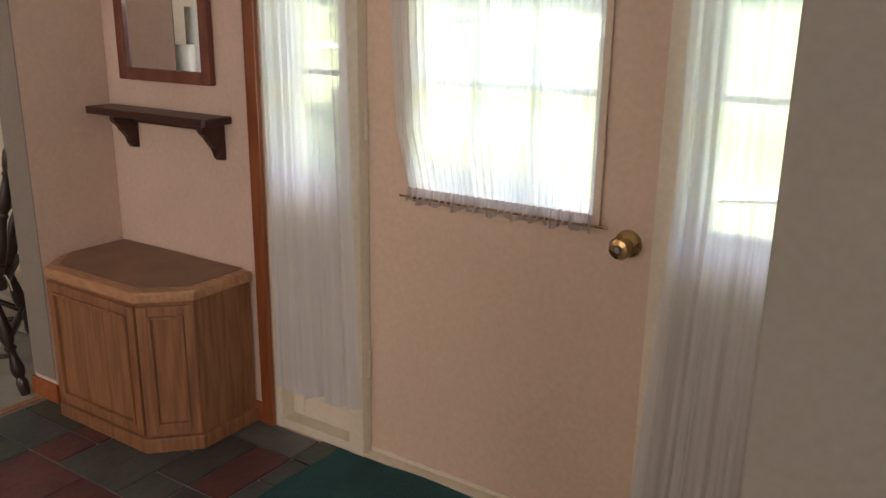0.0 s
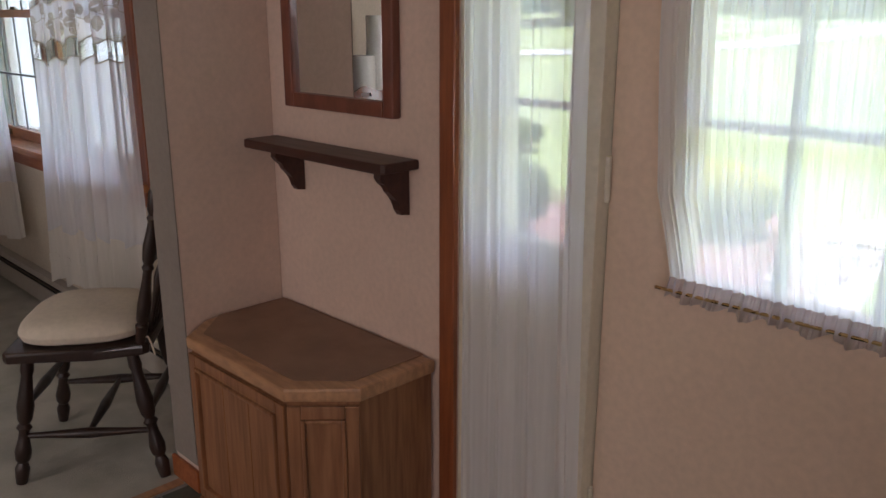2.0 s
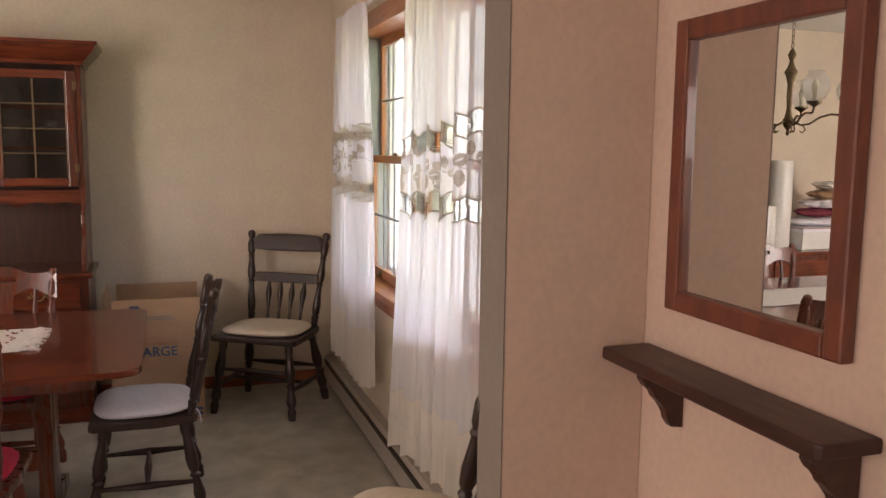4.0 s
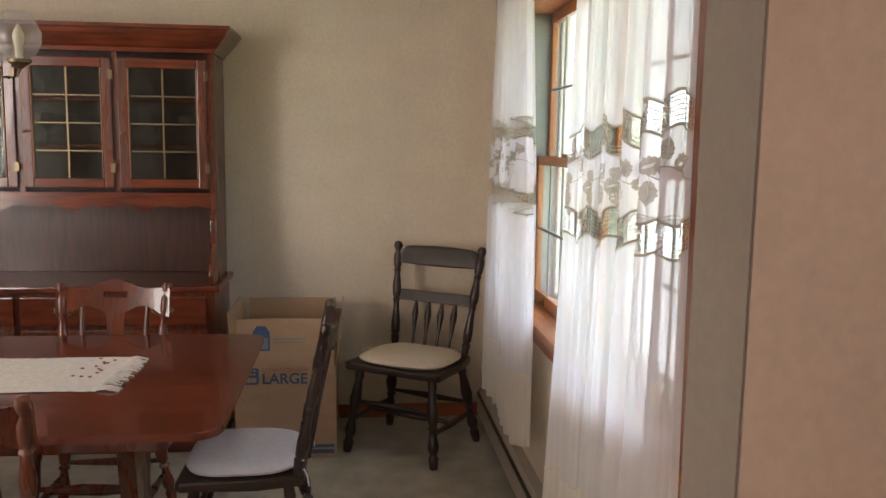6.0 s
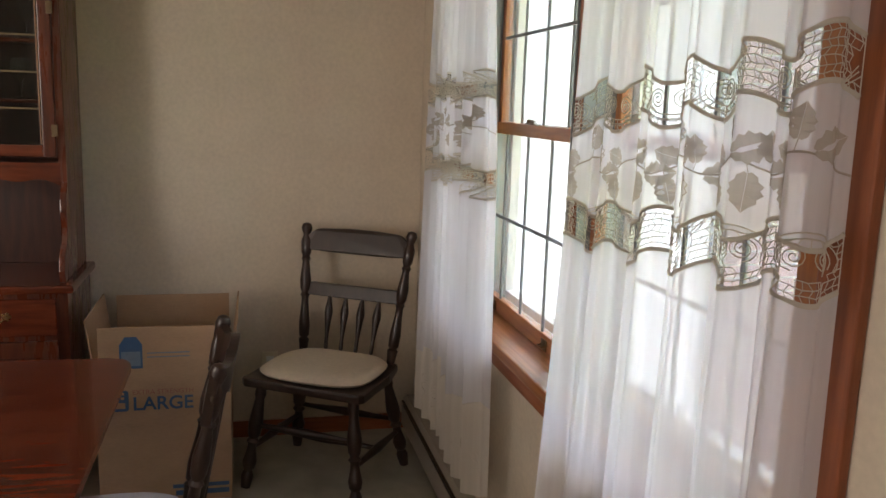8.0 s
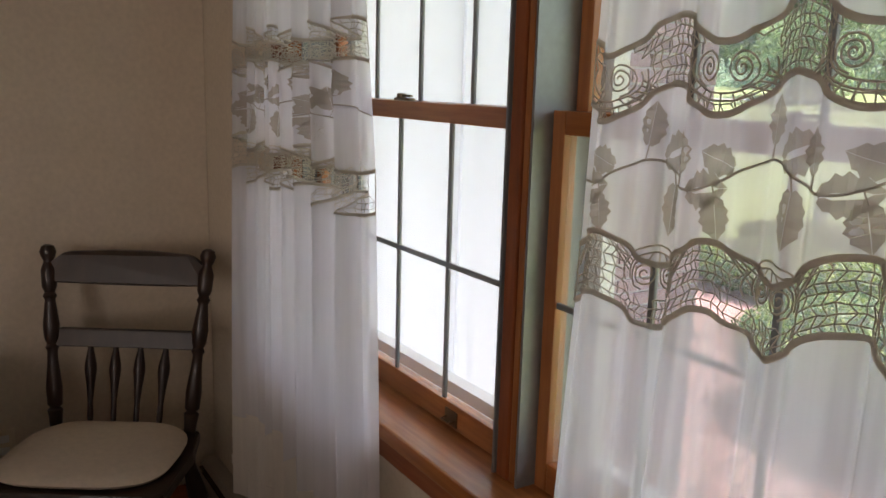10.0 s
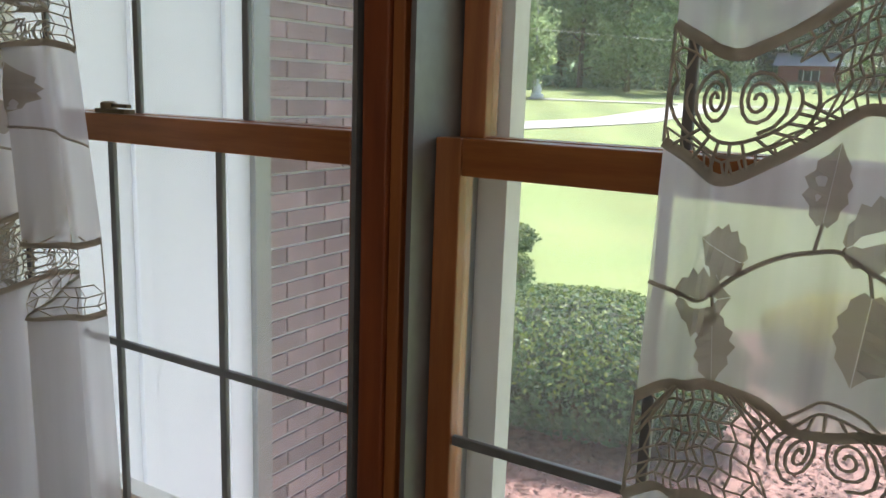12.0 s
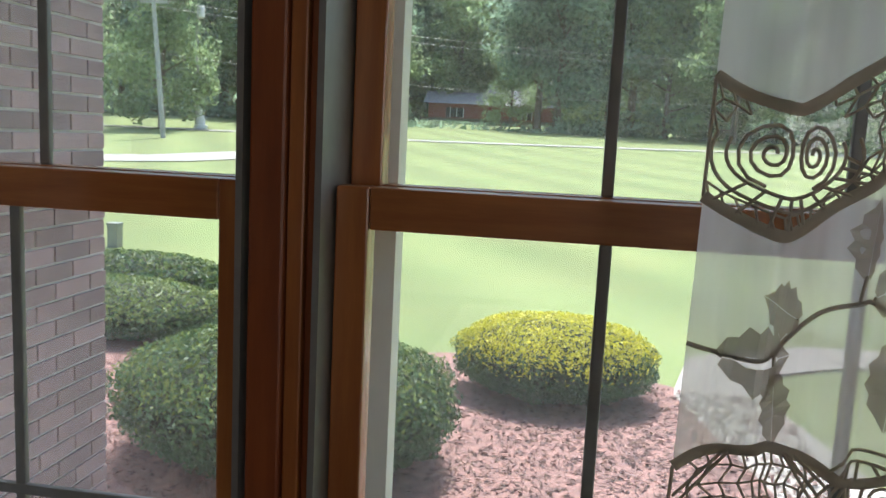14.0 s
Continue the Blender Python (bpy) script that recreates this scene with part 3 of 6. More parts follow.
for x0, x1 in ((WIN[0], -5.375), (-3.495, WIN[1])):
    box(bm, x0 + 0.001, x1, IY - 0.001, OY - 0.03, 0.813, 2.10)
box(bm, WIN[0], WIN[1], IY, OY - 0.03, 2.101, 2.119)
struct("window_1_jamb", bm, "pine", "varnished pine window jamb", "window jamb")
bm = bmesh.new()
box(bm, -4.462, -4.430, 2.022, 2.16, 0.813, 2.10, bevel=0.003)
box(bm, -4.412, -4.404, 2.030, 2.16, 0.813, 2.10, bevel=0.002)
struct("window_1_mullion", bm, "trim", "dark stained wooden mullion", "window mullion")
struct("window_1_mullion_edge", boxed(-4.4285, -4.4135, 2.026, 2.16, 0.813, 2.10, bevel=0.002), "pine", "varnished pine bead", "window mullion")
tr_ = thing("window_tracks", pose(0, 0, 0), "grey metal sash tracks at the sides of the window units", "window track")
for x0, x1 in UNITS:
    part("track", boxed(x0 - 0.038, x0 - 0.032, 2.02, 2.175, 0.813, 2.10), "steel", tr_)
    part("track", boxed(x1 + 0.032, x1 + 0.038, 2.02, 2.175, 0.813, 2.10), "steel", tr_)


def sash(unit, lower):
    x0, x1 = UNITS[unit]
    y = 2.058 if lower else 2.105
    z0, z1 = (GB, R0) if lower else (R1, GT)
    s = thing("sliding_window", pose(0, 0, 0), "varnished pine sliding window with a grey metal grille" + (", lower half" if lower else ", upper half"), "window", "sliding windows of the dining room")
    t = 0.028
    st = 0.030
    for a in (x0 - st, x1):
        part("stile", boxed(a, a + st, y, y + t, z0 - (0.053 if lower else 0.03), z1 + (0.038 if lower else 0.045), bevel=0.002), "pine", s, "varnished pine stile")
    bm = bmesh.new()
    box(bm, x0 + 0.0005, x1 - 0.0005, y + 0.001, y + t - 0.001, z0 - (0.053 if lower else 0.034), z0, bevel=0.002)
    part("bottom_rail", bm, "pine_x", s, "varnished pine bottom rail")
    bm = bmesh.new()
    box(bm, x0 + 0.0005, x1 - 0.0005, y + 0.001, y + t - 0.001, z1, z1 + (0.038 if lower else 0.045), bevel=0.002)
    part("top_rail", bm, "pine_x", s, "varnished pine meeting rail" if lower else "varnished pine top rail")
    pane = part("pane", boxed(x0 - 0.002, x1 + 0.002, y + 0.012, y + 0.015, z0 - 0.002, z1 + 0.002), "screen_glass", s, "glass pane with a haze for the insect screen and the distant air")
    pane.visible_shadow = False
    w = (x1 - x0) / 4
    zm = (z0 + z1) / 2
    for i in (1, 2, 3):
        part("glazing_bar", boxed(x0 + w * i - 0.0055, x0 + w * i + 0.0055, y + 0.004, y + 0.0115, z0, z1, bevel=0.002), "lead", s, "grey metal glazing bar")
    part("cross_bar", boxed(x0, x1, y + 0.003, y + 0.010, zm - 0.0055, zm + 0.0055, bevel=0.002), "lead", s, "grey metal cross bar")
    if lower:
        bm = bmesh.new()
        cx = (x0 + x1) / 2
        prism(bm, rounded(cx - 0.035, cx + 0.035, y + 0.004, y + t - 0.004, 0.008), z1 + 0.0385, z1 + 0.044)
        lathe(bm, [(0.011, 0), (0.011, 0.008), (0.006, 0.010)], 12, Matrix.Translation((cx - 0.012, y + 0.014, z1 + 0.044)))
        box(bm, cx - 0.012, cx + 0.03, y + 0.010, y + 0.018, z1 + 0.046, z1 + 0.051, bevel=0.001)
        part("sash_lock", bm, "brass_old", s, "dark metal sash lock", smooth=True)
        for dx in (-0.25, 0.25):
            bm = bmesh.new()
            box(bm, cx + dx - 0.022, cx + dx + 0.022, y - 0.004, y - 0.0005, z0 - 0.045, z0 - 0.012, bevel=0.001)
            tube(bm, [(cx + dx - 0.016, y - 0.003, z0 - 0.03), (cx + dx - 0.014, y - 0.016, z0 - 0.032), (cx + dx + 0.014, y - 0.016, z0 - 0.032), (cx + dx + 0.016, y - 0.003, z0 - 0.03)], 0.0025)
            part("sash_lift", bm, "brass_old", s, "small metal sash lift", smooth=True)
    return s


for unit in (0, 1):
    for lower in (True, False):
        sash(unit, lower)
bm = bmesh.new()
for x0, x1 in UNITS:
    box(bm, x0 - 0.03, x0 + 0.006, 2.15, 2.185, 0.83, 2.10)
    box(bm, x1 - 0.006, x1 + 0.03, 2.15, 2.185, 0.83, 2.10)
    box(bm, x0 + 0.007, x1 - 0.007, 2.15, 2.185, 0.82, 0.85)
struct("window_1_storm_frame", bm, "white_paint", "white painted outer window frame", "window frame")

# ---- entrance door with side lights ----
DX0, DX1 = -1.297, -0.385
bm = bmesh.new()
for a, b in ((-1.6995, -1.668), (-1.362, -1.300), (-0.382, -0.318), (-0.03, -0.007)):
    box(bm, a, b, IY + 0.004, OY - 0.03, 0.0, 2.088, bevel=0.003)
for a, b in ((-1.667, -1.363), (-1.299, -0.383), (-0.317, -0.031)):
    box(bm, a, b, IY + 0.006, OY - 0.03, 2.05, 2.088)
    box(bm, a, b, IY + 0.006, OY - 0.03, 0.0005, 0.012 if a == -1.299 else 0.035, bevel=0.003)
struct("door_frame", bm, "cream", "cream painted door frame with side lights", "door frame")
bm = bmesh.new()
box(bm, -1.748, -1.696, IY - 0.018, IY - 0.001, 0.0, 2.15, bevel=0.004)
box(bm, -0.012, 0.048, IY - 0.018, IY - 0.001, 0.0, 2.15, bevel=0.004)
struct("door_casing", bm, "trim", "orange brown stained wooden door casing", "door casing")
struct("door_casing_head", boxed(-1.695, -0.013, IY - 0.018, IY - 0.001, 2.092, 2.15, bevel=0.004), "trim_x", "stained wooden casing over the door", "door casing")


def side_light(x0, x1, label):
    s = thing("side_light", pose(0, 0, 0), label, "side light", "side lights beside the entrance door")
    g0, g1 = x0 + 0.052, x1 - 0.058
    bm = bmesh.new()
    box(bm, x0, g0, 2.045, 2.085, 0.036, 2.049, bevel=0.002)
    box(bm, g1, x1, 2.045, 2.085, 0.036, 2.049, bevel=0.002)
    box(bm, g0, g1, 2.046, 2.084, 0.036, 0.93, bevel=0.002)
    box(bm, g0, g1, 2.046, 2.084, 1.88, 2.049, bevel=0.002)
    part("frame", bm, "cream", s, "cream painted side light panel")
    for z in (1.25, 1.565):
        part("glazing_bar", boxed(g0, g1, 2.05, 2.075, z - 0.008, z + 0.008, bevel=0.003), "white_paint", s, "white glazing bar")
    p = part("pane", boxed(g0, g1, 2.062, 2.066, 0.93, 1.88), "glass", s, "clear glass pane")
    p.visible_shadow = False
    return s


side_light(-1.667, -1.363, "narrow cream framed side light beside the entrance door")
side_light(-0.317, -0.031, "narrow cream framed side light beside the entrance door, handle side")

door = thing("door_1", pose(0, 0, 0), "closed cream entrance door with a nine pane window and a brass knob", "door")
GX0, GX1, GZ0, GZ1 = -1.109, -0.564, 0.935, 1.86
part("door_leaf", wall_x(bmesh.new(), DX0, DX1, 2.03, 2.072, 0.014, 2.046, [(GX0, GX1, GZ0, GZ1)]), "door", door, "cream painted steel door leaf")
bm = bmesh.new()
for a, b, c, d in ((GX0 - 0.03, GX0, GZ0 - 0.03, GZ1 + 0.03), (GX1, GX1 + 0.03, GZ0 - 0.03, GZ1 + 0.03), (GX0, GX1, GZ0 - 0.03, GZ0), (GX0, GX1, GZ1, GZ1 + 0.03)):
    box(bm, a, b, 2.02, 2.03, c, d, bevel=0.003)
part("window_frame", bm, "door", door, "cream moulded window surround")
for i in (1, 2):
    x = GX0 + (GX1 - GX0) * i / 3
    z = GZ0 + (GZ1 - GZ0) * i / 3
    part("glazing_bar", boxed(x - 0.009, x + 0.009, 2.035, 2.066, GZ0, GZ1, bevel=0.003), "white_paint", door, "white glazing bar")
    part("cross_bar", boxed(GX0, GX1, 2.034, 2.067, z - 0.009, z + 0.009, bevel=0.003), "white_paint", door, "white glazing bar")
p = part("pane", boxed(GX0, GX1, 2.049, 2.053, GZ0, GZ1), "glass", door, "clear glass pane")
p.visible_shadow = False
bm = bmesh.new()
KN = pose(-0.456, 2.03, 0.874, 90)
lathe(bm, [(0.036, 0), (0.036, 0.004), (0.030, 0.010), (0.014, 0.014), (0.012, 0.034), (0.022, 0.040), (0.029, 0.050), (0.030, 0.060), (0.024, 0.070), (0.012, 0.073), (0.010, 0.071)], 24, KN)
part("knob", bm, "brass", door, "round brass door knob", smooth=True)
part("lock_button", lathe(bmesh.new(), [(0.009, 0.070), (0.009, 0.076), (0.007, 0.078)], 12, KN), "steel", door, "small lock button", smooth=True)
part("latch_plate", boxed(DX1 + 0.0004, DX1 + 0.0018, 2.035, 2.062, 0.83, 0.89), "brass_old", door, "dark latch plate")
for z in (0.28, 1.06, 1.80):
    bm = lathe(bmesh.new(), [(0.006, 0), (0.008, 0.002), (0.008, 0.098), (0.006, 0.1)], 10, Matrix.Translation((DX0 - 0.002, 2.022, z)))
    part("hinge", bm, "cream", door, "painted hinge", smooth=True)
part("sweep", boxed(DX0 + 0.002, DX1 - 0.002, 2.024, 2.029, 0.014, 0.03), "cream", door, "painted door sweep")

# ---- baseboard heater ----
h = thing("baseboard_heater", pose(0, 0, 0), "long beige enamelled baseboard heater under the window", "heater")
part("back_panel", boxed(WX + 0.02, SX0 - 0.002, IY - 0.012, IY - 0.001, 0.01, 0.168), "heater", h, "beige back panel")
bm = prism(bmesh.new(), [(IY - 0.012, 0.168), (IY - 0.045, 0.168), (IY - 0.062, 0.152), (IY - 0.060, 0.150), (IY - 0.044, 0.163), (IY - 0.012, 0.163)], WX + 0.02, SX0 - 0.002, m=ON_X)
part("hood", bm, "heater", h, "sloping beige hood")
part("front_panel", boxed(WX + 0.02, SX0 - 0.002, IY - 0.066, IY - 0.063, 0.028, 0.122, bevel=0.001), "heater", h, "beige front panel")
part("fin_block", boxed(WX + 0.03, SX0 - 0.01, IY - 0.060, IY - 0.014, 0.024, 0.146), "black", h, "dark heating fins")
part("damper", boxed(WX + 0.02, SX0 - 0.002, IY - 0.067, IY - 0.055, 0.136, 0.141), "brass_old", h, "bronze damper strip")

# ---- curtains ----
def drape(edge_l, edge_r, y0, folds, depth, phase=0.0, bow=0.0):
    """Returns the place of a point of cloth (share of the width, height, lift off the cloth)."""
    def at(rows, z):
        for (za, xa), (zb, xb) in zip(rows, rows[1:]):
            if z <= za and z >= zb:
                k = (za - z) / (za - zb)
                return xa + (xb - xa) * k
        return rows[0][1] if z > rows[0][0] else rows[-1][1]

    def p(u, z, lift=0.0):
        x = at(edge_l, z) + (at(edge_r, z) - at(edge_l, z)) * u
        ph = math.tau * folds * u + phase
        open_ = 0.75 + 0.35 * math.sin(1.3 * z + phase)
        y = y0 - bow * (1 - u) ** 1.5 * (0.75 + 0.25 * (2.2 - z)) + depth * open_ * (math.sin(ph) + 0.45 * math.sin(2.17 * ph + 1.1 + 0.5 * z) + 0.2 * math.sin(4.1 * ph + z))
        x += 0.12 * depth * math.sin(2 * ph + 0.4)
        return Vector((x, y - lift, z))
    return p


def cloth_rows(bm, p, cols, levels):
    """levels: functions of the share of the width that give heights, top to bottom."""
    grid = [[bm.verts.new(p(i / cols, f(i / cols))) for i in range(cols + 1)] for f in levels]
    for a, b in zip(grid, grid[1:]):
        for i in range(cols):
            bm.faces.new((a[i], a[i + 1], b[i + 1], b[i]))


def spread(f, g, n):
    return [(lambda u, k=i / n: f(u) * (1 - k) + g(u) * k) for i in range(n + 1)]


def thread(bm, p, width, pts, r=0.0011, flat=0.8):
    tube(bm, [p(s / width, z, 0.001) for s, z in pts], r, segs=4, flat=flat)


def leaf_shape(bm, p, width, s, z, size, angle, slit=False, cut=9):
    ca, sa = math.cos(angle), math.sin(angle)
    for side in (1, -1):
        rows = []
        for i in range(cut + 1):
            k = i / cut
            w = 0.36 * size * math.sin(math.pi * min(1, k * 0.92 + 0.06)) ** 0.8 * (1 + (0.16 if i % 2 else -0.10))
            inner = (0.06 * size if slit and 0.15 < k < 0.7 else 0.006 * size)
            rows.append(((k * size, side * inner), (k * size - 0.05 * size, side * max(w, inner))))
        vs = []
        for (a, b), (c, d) in rows:
            vs.append([bm.verts.new(p((s + x * ca - y * sa) / width, z + x * sa + y * ca, 0.0022)) for x, y in ((a, b), (c, d))])
        for a, b in zip(vs, vs[1:]):
            bm.faces.new((a[0], a[1], b[1], b[0]))


def lace_curtain(name, label, p, width, cols, top, bands, bottom, period=0.20, shift=0.0, hem=0.27, tilt=(0.0, 0.0)):
    c = thing(name, pose(0, 0, 0), label, "curtain", "lace curtains at the dining room window")
    amp = 0.019
    sag = lambda z, u: (tilt[0] if z > 1.45 else tilt[1] if z > 1.1 else 0.0) * (1 - u)
    wave = lambda z, k=1.0: (lambda u: z + k * amp * math.sin(math.tau * (u * width + shift) / period) - sag(z, u))
    b1, b2 = bands
    edges = [wave(b1[0]), wave(b1[1]), wave(b2[0], -1.0), wave(b2[1], -1.0)]
    bm = bmesh.new()
    cloth_rows(bm, p, cols, spread(lambda u: top, edges[0], 12))
    cloth_rows(bm, p, cols, spread(edges[1], edges[2], 6))
    hem_top = wave(bottom + hem, 1.5)
    cloth_rows(bm, p, cols, spread(edges[3], hem_top, 12))
    part("fabric", bm, "sheer", c, "sheer white fabric", smooth=True)
    bm = bmesh.new()
    low = lambda u: bottom + 0.016 * abs(math.sin(math.pi * (u * width + shift) / 0.075))
    cloth_rows(bm, p, cols, spread(hem_top, low, 6))
    part("hem", bm, "hem_lace", c, "scalloped off-white hem", smooth=True)
    for f in edges:
        part("border", tube(bmesh.new(), [p(i / cols, f(i / cols), 0.001) for i in range(cols + 1)], 0.0038, segs=6, flat=0.35), "lace", c, "thick corded border", smooth=True)
    part("hem_cord", tube(bmesh.new(), [p(i / cols, hem_top(i / cols), 0.001) for i in range(cols + 1)], 0.003, segs=4, flat=0.4), "hem_lace", c, smooth=True)
    # open-work net with paired spirals
    n = int(width / period) + 2
    for up, (zt, zb) in ((1, b1), (-1, b2)):
        bm = bmesh.new()
        mid, half = (zt + zb) / 2, (zt - zb) / 2
        ed = lambda s, z: z + up * amp * math.sin(math.tau * (s + shift) / period) - sag(z, s / width)
        clip = lambda pts: [(min(max(s, 0.0), width), z) for s, z in pts]
        for k in range(-1, n):
            c0 = (k + (0.75 if up == 1 else 0.25)) * period - shift
            zc = mid - up * 0.008 - sag(mid, c0 / width)
            if not -0.05 < c0 < width + 0.05:
                continue
            for dx, sg in ((-0.021, 1), (0.021, -1)):
                pts = [(c0 + dx + sg * (0.002 + 0.0162 * t / 30) * math.cos(t * 0.52), zc + (0.002 + 0.0162 * t / 30) * math.sin(t * 0.52)) for t in range(34)]
                if 0 < c0 + dx - 0.02 and c0 + dx + 0.02 < width:
                    thread(bm, p, width, pts, 0.0012)
            for ra, rb in ((0.046, 0.026), (0.056, 0.034)):
                pts = [(c0 + ra * math.cos(a), zc + up * rb * math.sin(a) * -1) for a in [math.pi * (i / 18) for i in range(-2, 21)]]
                if 0 < c0 - ra and c0 + ra < width:
                    thread(bm, p, width, pts, 0.0012)
            for i in range(13):
                a = math.pi * i / 12
                q0 = (c0 + 0.046 * math.cos(a), zc - up * 0.026 * math.sin(a))
                s1 = c0 + 0.075 * math.cos(a)
                q1 = (s1, ed(s1, zb if up == 1 else zt))
                if 0 < min(q0[0], s1) and max(q0[0], s1) < width:
                    thread(bm, p, width, [q0, q1], 0.0011)
        # joining net of uneven cells
        cell, rows_ = 0.0100, 7
        rnd = random.Random(5 + up)
        centres = [(k + (0.75 if up == 1 else 0.25)) * period - shift for k in range(-1, n)]
        far_from = lambda q: all(((q[0] - c) / 0.054) ** 2 + ((q[1] - mid + up * 0.008 + sag(mid, q[0] / width)) / 0.030) ** 2 > 1 for c in centres)
        count = int(width / cell)
        node = {}
        for i in range(count + 1):
            for j in range(rows_ + 1):
                s = min(max(i * cell + (0.5 * cell if j % 2 else 0) + rnd.uniform(-0.0022, 0.0022), 0.0), width)
                k = (j + (rnd.uniform(-0.16, 0.16) if 0 < j < rows_ else 0)) / rows_
                node[i, j] = (s, ed(s, zt) * (1 - k) + ed(s, zb) * k)
        for (i, j), q in node.items():
            near = [(i + 1, j)] if 0 < j < rows_ else []
            near.append((i, j + 1))
            for o in near:
                if o in node and far_from(q) and far_from(node[o]):
                    thread(bm, p, width, [q, node[o]], 0.0008)
        for e in (0.0, width):
            thread(bm, p, width, [(e, ed(e, zt)), (e, ed(e, mid)), (e, ed(e, zb))], 0.0012)
        part("open_work", bm, "lace", c, "open-work band with spirals", smooth=True)
    # vine with leaves
    bm = bmesh.new()
    vz = (b1[1] + b2[0]) / 2 + 0.004
    vine = lambda s: vz - 0.5 * sum(tilt) * (1 - s / width) + 0.016 * math.sin(math.tau * (s + shift) / period + 0.9)
    thread(bm, p, width, [(width * i / 240, vine(width * i / 240)) for i in range(241)], 0.0016, 0.6)
    for k in range(-1, n):
        for ds, dz, size, ang, slit in ((0.02, 0.032, 0.040, 1.45, False), (0.10, 0.030, 0.037, 1.7, False), (0.045, 0.008, 0.050, 0.35, True), (0.115, -0.004, 0.046, 0.15, True),
                                        (0.07, -0.026, 0.048, -1.65, False), (0.155, -0.030, 0.038, -1.4, False), (0.175, 0.012, 0.036, 2.8, False)):
            s = k * period - shift + ds
            if s - 0.012 > 0 and s + 0.055 < width:
                z0 = vine(s) + dz * 0.55
                thread(bm, p, width, [(s - 0.004, vine(s - 0.004)), (s, z0)], 0.0011, 0.6)
                leaf_shape(bm, p, width, s, z0, size * 1.22, ang, slit)
    part("leaf_embroidery", bm, "leaf_thread", c, "embroidered leaves on a vine", smooth=False)
    for k in range(int(width / 0.15)):
        bm = bmesh.new()
        s, z = 0.07 + k * 0.15, bottom + hem * 0.45
        tube(bm, [p((s + 0.022 * math.cos(a)) / width, z + 0.022 * math.sin(a), 0.002) for a in [math.tau * i / 12 for i in range(12)]], 0.002, segs=4, closed=True)
        leaf_shape(bm, p, width, s, z + 0.03, 0.05, 1.2)
        leaf_shape(bm, p, width, s + 0.03, z, 0.05, 0.3)
        part("hem_flower", bm, "hem_lace", c, "embroidered hem flower")
    return c


p_left = drape([(2.2, -5.45), (1.3, -5.48), (0.3, -5.53)], [(2.2, -4.84), (1.35, -4.73), (0.3, -4.69)], 1.893, 7.0, 0.034, 0.6)
lace_curtain("lace_curtain", "sheer white lace curtain with leaf borders beside the far window", p_left, 1.05, 200, 2.20, ((1.610, 1.535), (1.356, 1.275)), 0.345, shift=0.03)
p_right = drape([(2.2, -4.09), (1.3, -4.11), (0.95, -4.13), (0.28, -4.17)], [(2.2, -3.355), (0.3, -3.35)], 1.925, 6.0, 0.030, 2.3, bow=0.055)
lace_curtain("lace_curtain", "sheer white lace curtain with leaf borders over the near window", p_right, 1.02, 220, 2.20, ((1.630, 1.556), (1.372, 1.297)), 0.27, shift=0.092, tilt=(0.070, 0.052))

rod = thing("curtain_rod", pose(0, 0, 0), "white curtain rod over the dining room window", "curtain rod")
part("rod", tube(bmesh.new(), [(-5.5, 1.925, 2.205), (-3.2, 1.925, 2.205)], 0.009, segs=10), "white_paint", rod, smooth=True)
for x in (-5.49, -3.21):
    part("bracket", boxed(x - 0.012, x + 0.012, 1.915, IY - 0.001, 2.19, 2.20), "white_paint", rod)


def plain_curtain(name, label, p, cols, levels, mat, group="", extra=None):
    c = thing(name, pose(0, 0, 0), label, "curtain", group)
    bm = bmesh.new()
    cloth_rows(bm, p, cols, levels)
    part("fabric", bm, mat, c, "sheer white fabric", smooth=True)
    return c


g = "sheer curtains at the side lights"
pl = drape([(2.05, -1.655), (0.17, -1.655)], [(2.05, -1.325), (1.0, -1.30), (0.17, -1.275)], 1.945, 4.0, 0.012, 0.3)
c = plain_curtain("side_curtain", "long sheer white curtain over the side light", pl, 90, spread(lambda u: 2.05, lambda u: 0.175 + 0.02 * u + 0.008 * math.sin(14 * u), 20), "sheer", g)
part("rod", tube(bmesh.new(), [(-1.66, 1.95, 2.055), (-1.31, 1.95, 2.055)], 0.005, segs=8), "white_paint", c)
pr = drape([(2.05, -0.335), (1.0, -0.325), (0.17, -0.37)], [(2.05, -0.02), (0.17, 0.0)], 1.945, 4.0, 0.012, 1.3)
c = plain_curtain("side_curtain", "long sheer white curtain over the side light, handle side", pr, 90, spread(lambda u: 2.05, lambda u: 0.20 + 0.008 * math.sin(14 * u), 20), "sheer", g)
part("rod", tube(bmesh.new(), [(-0.34, 1.95, 2.055), (-0.02, 1.95, 2.055)], 0.005, segs=8), "white_paint", c)

pd = drape([(1.95, -1.19), (1.4, -1.185), (1.1, -1.165), (0.95, -1.12), (0.88, -1.135)], [(1.95, -0.54), (0.88, -0.545)], 1.996, 24.0, 0.0035, 0.0)
c = plain_curtain("door_curtain", "gathered sheer white curtain on the door window", pd, 300, spread(lambda u: 1.955, lambda u: 0.94, 12), "sheer_door")
bm = bmesh.new()
cloth_rows(bm, lambda u, z, lift=0.0: pd(u, z) + Vector((0, -0.004 - 0.004 * math.sin(190 * u), 0)), 300, spread(lambda u: 0.944, lambda u: 0.898 + 0.006 * math.sin(60 * u) + 0.004 * math.sin(37 * u), 3))
part("ruffle", bm, "ruffle", c, "gathered ruffle", smooth=True)
part("rod", tube(bmesh.new(), [(-1.15, 1.992, 0.915), (-0.50, 1.992, 0.915)], 0.0035, segs=8), "brass", c, "thin brass rod")
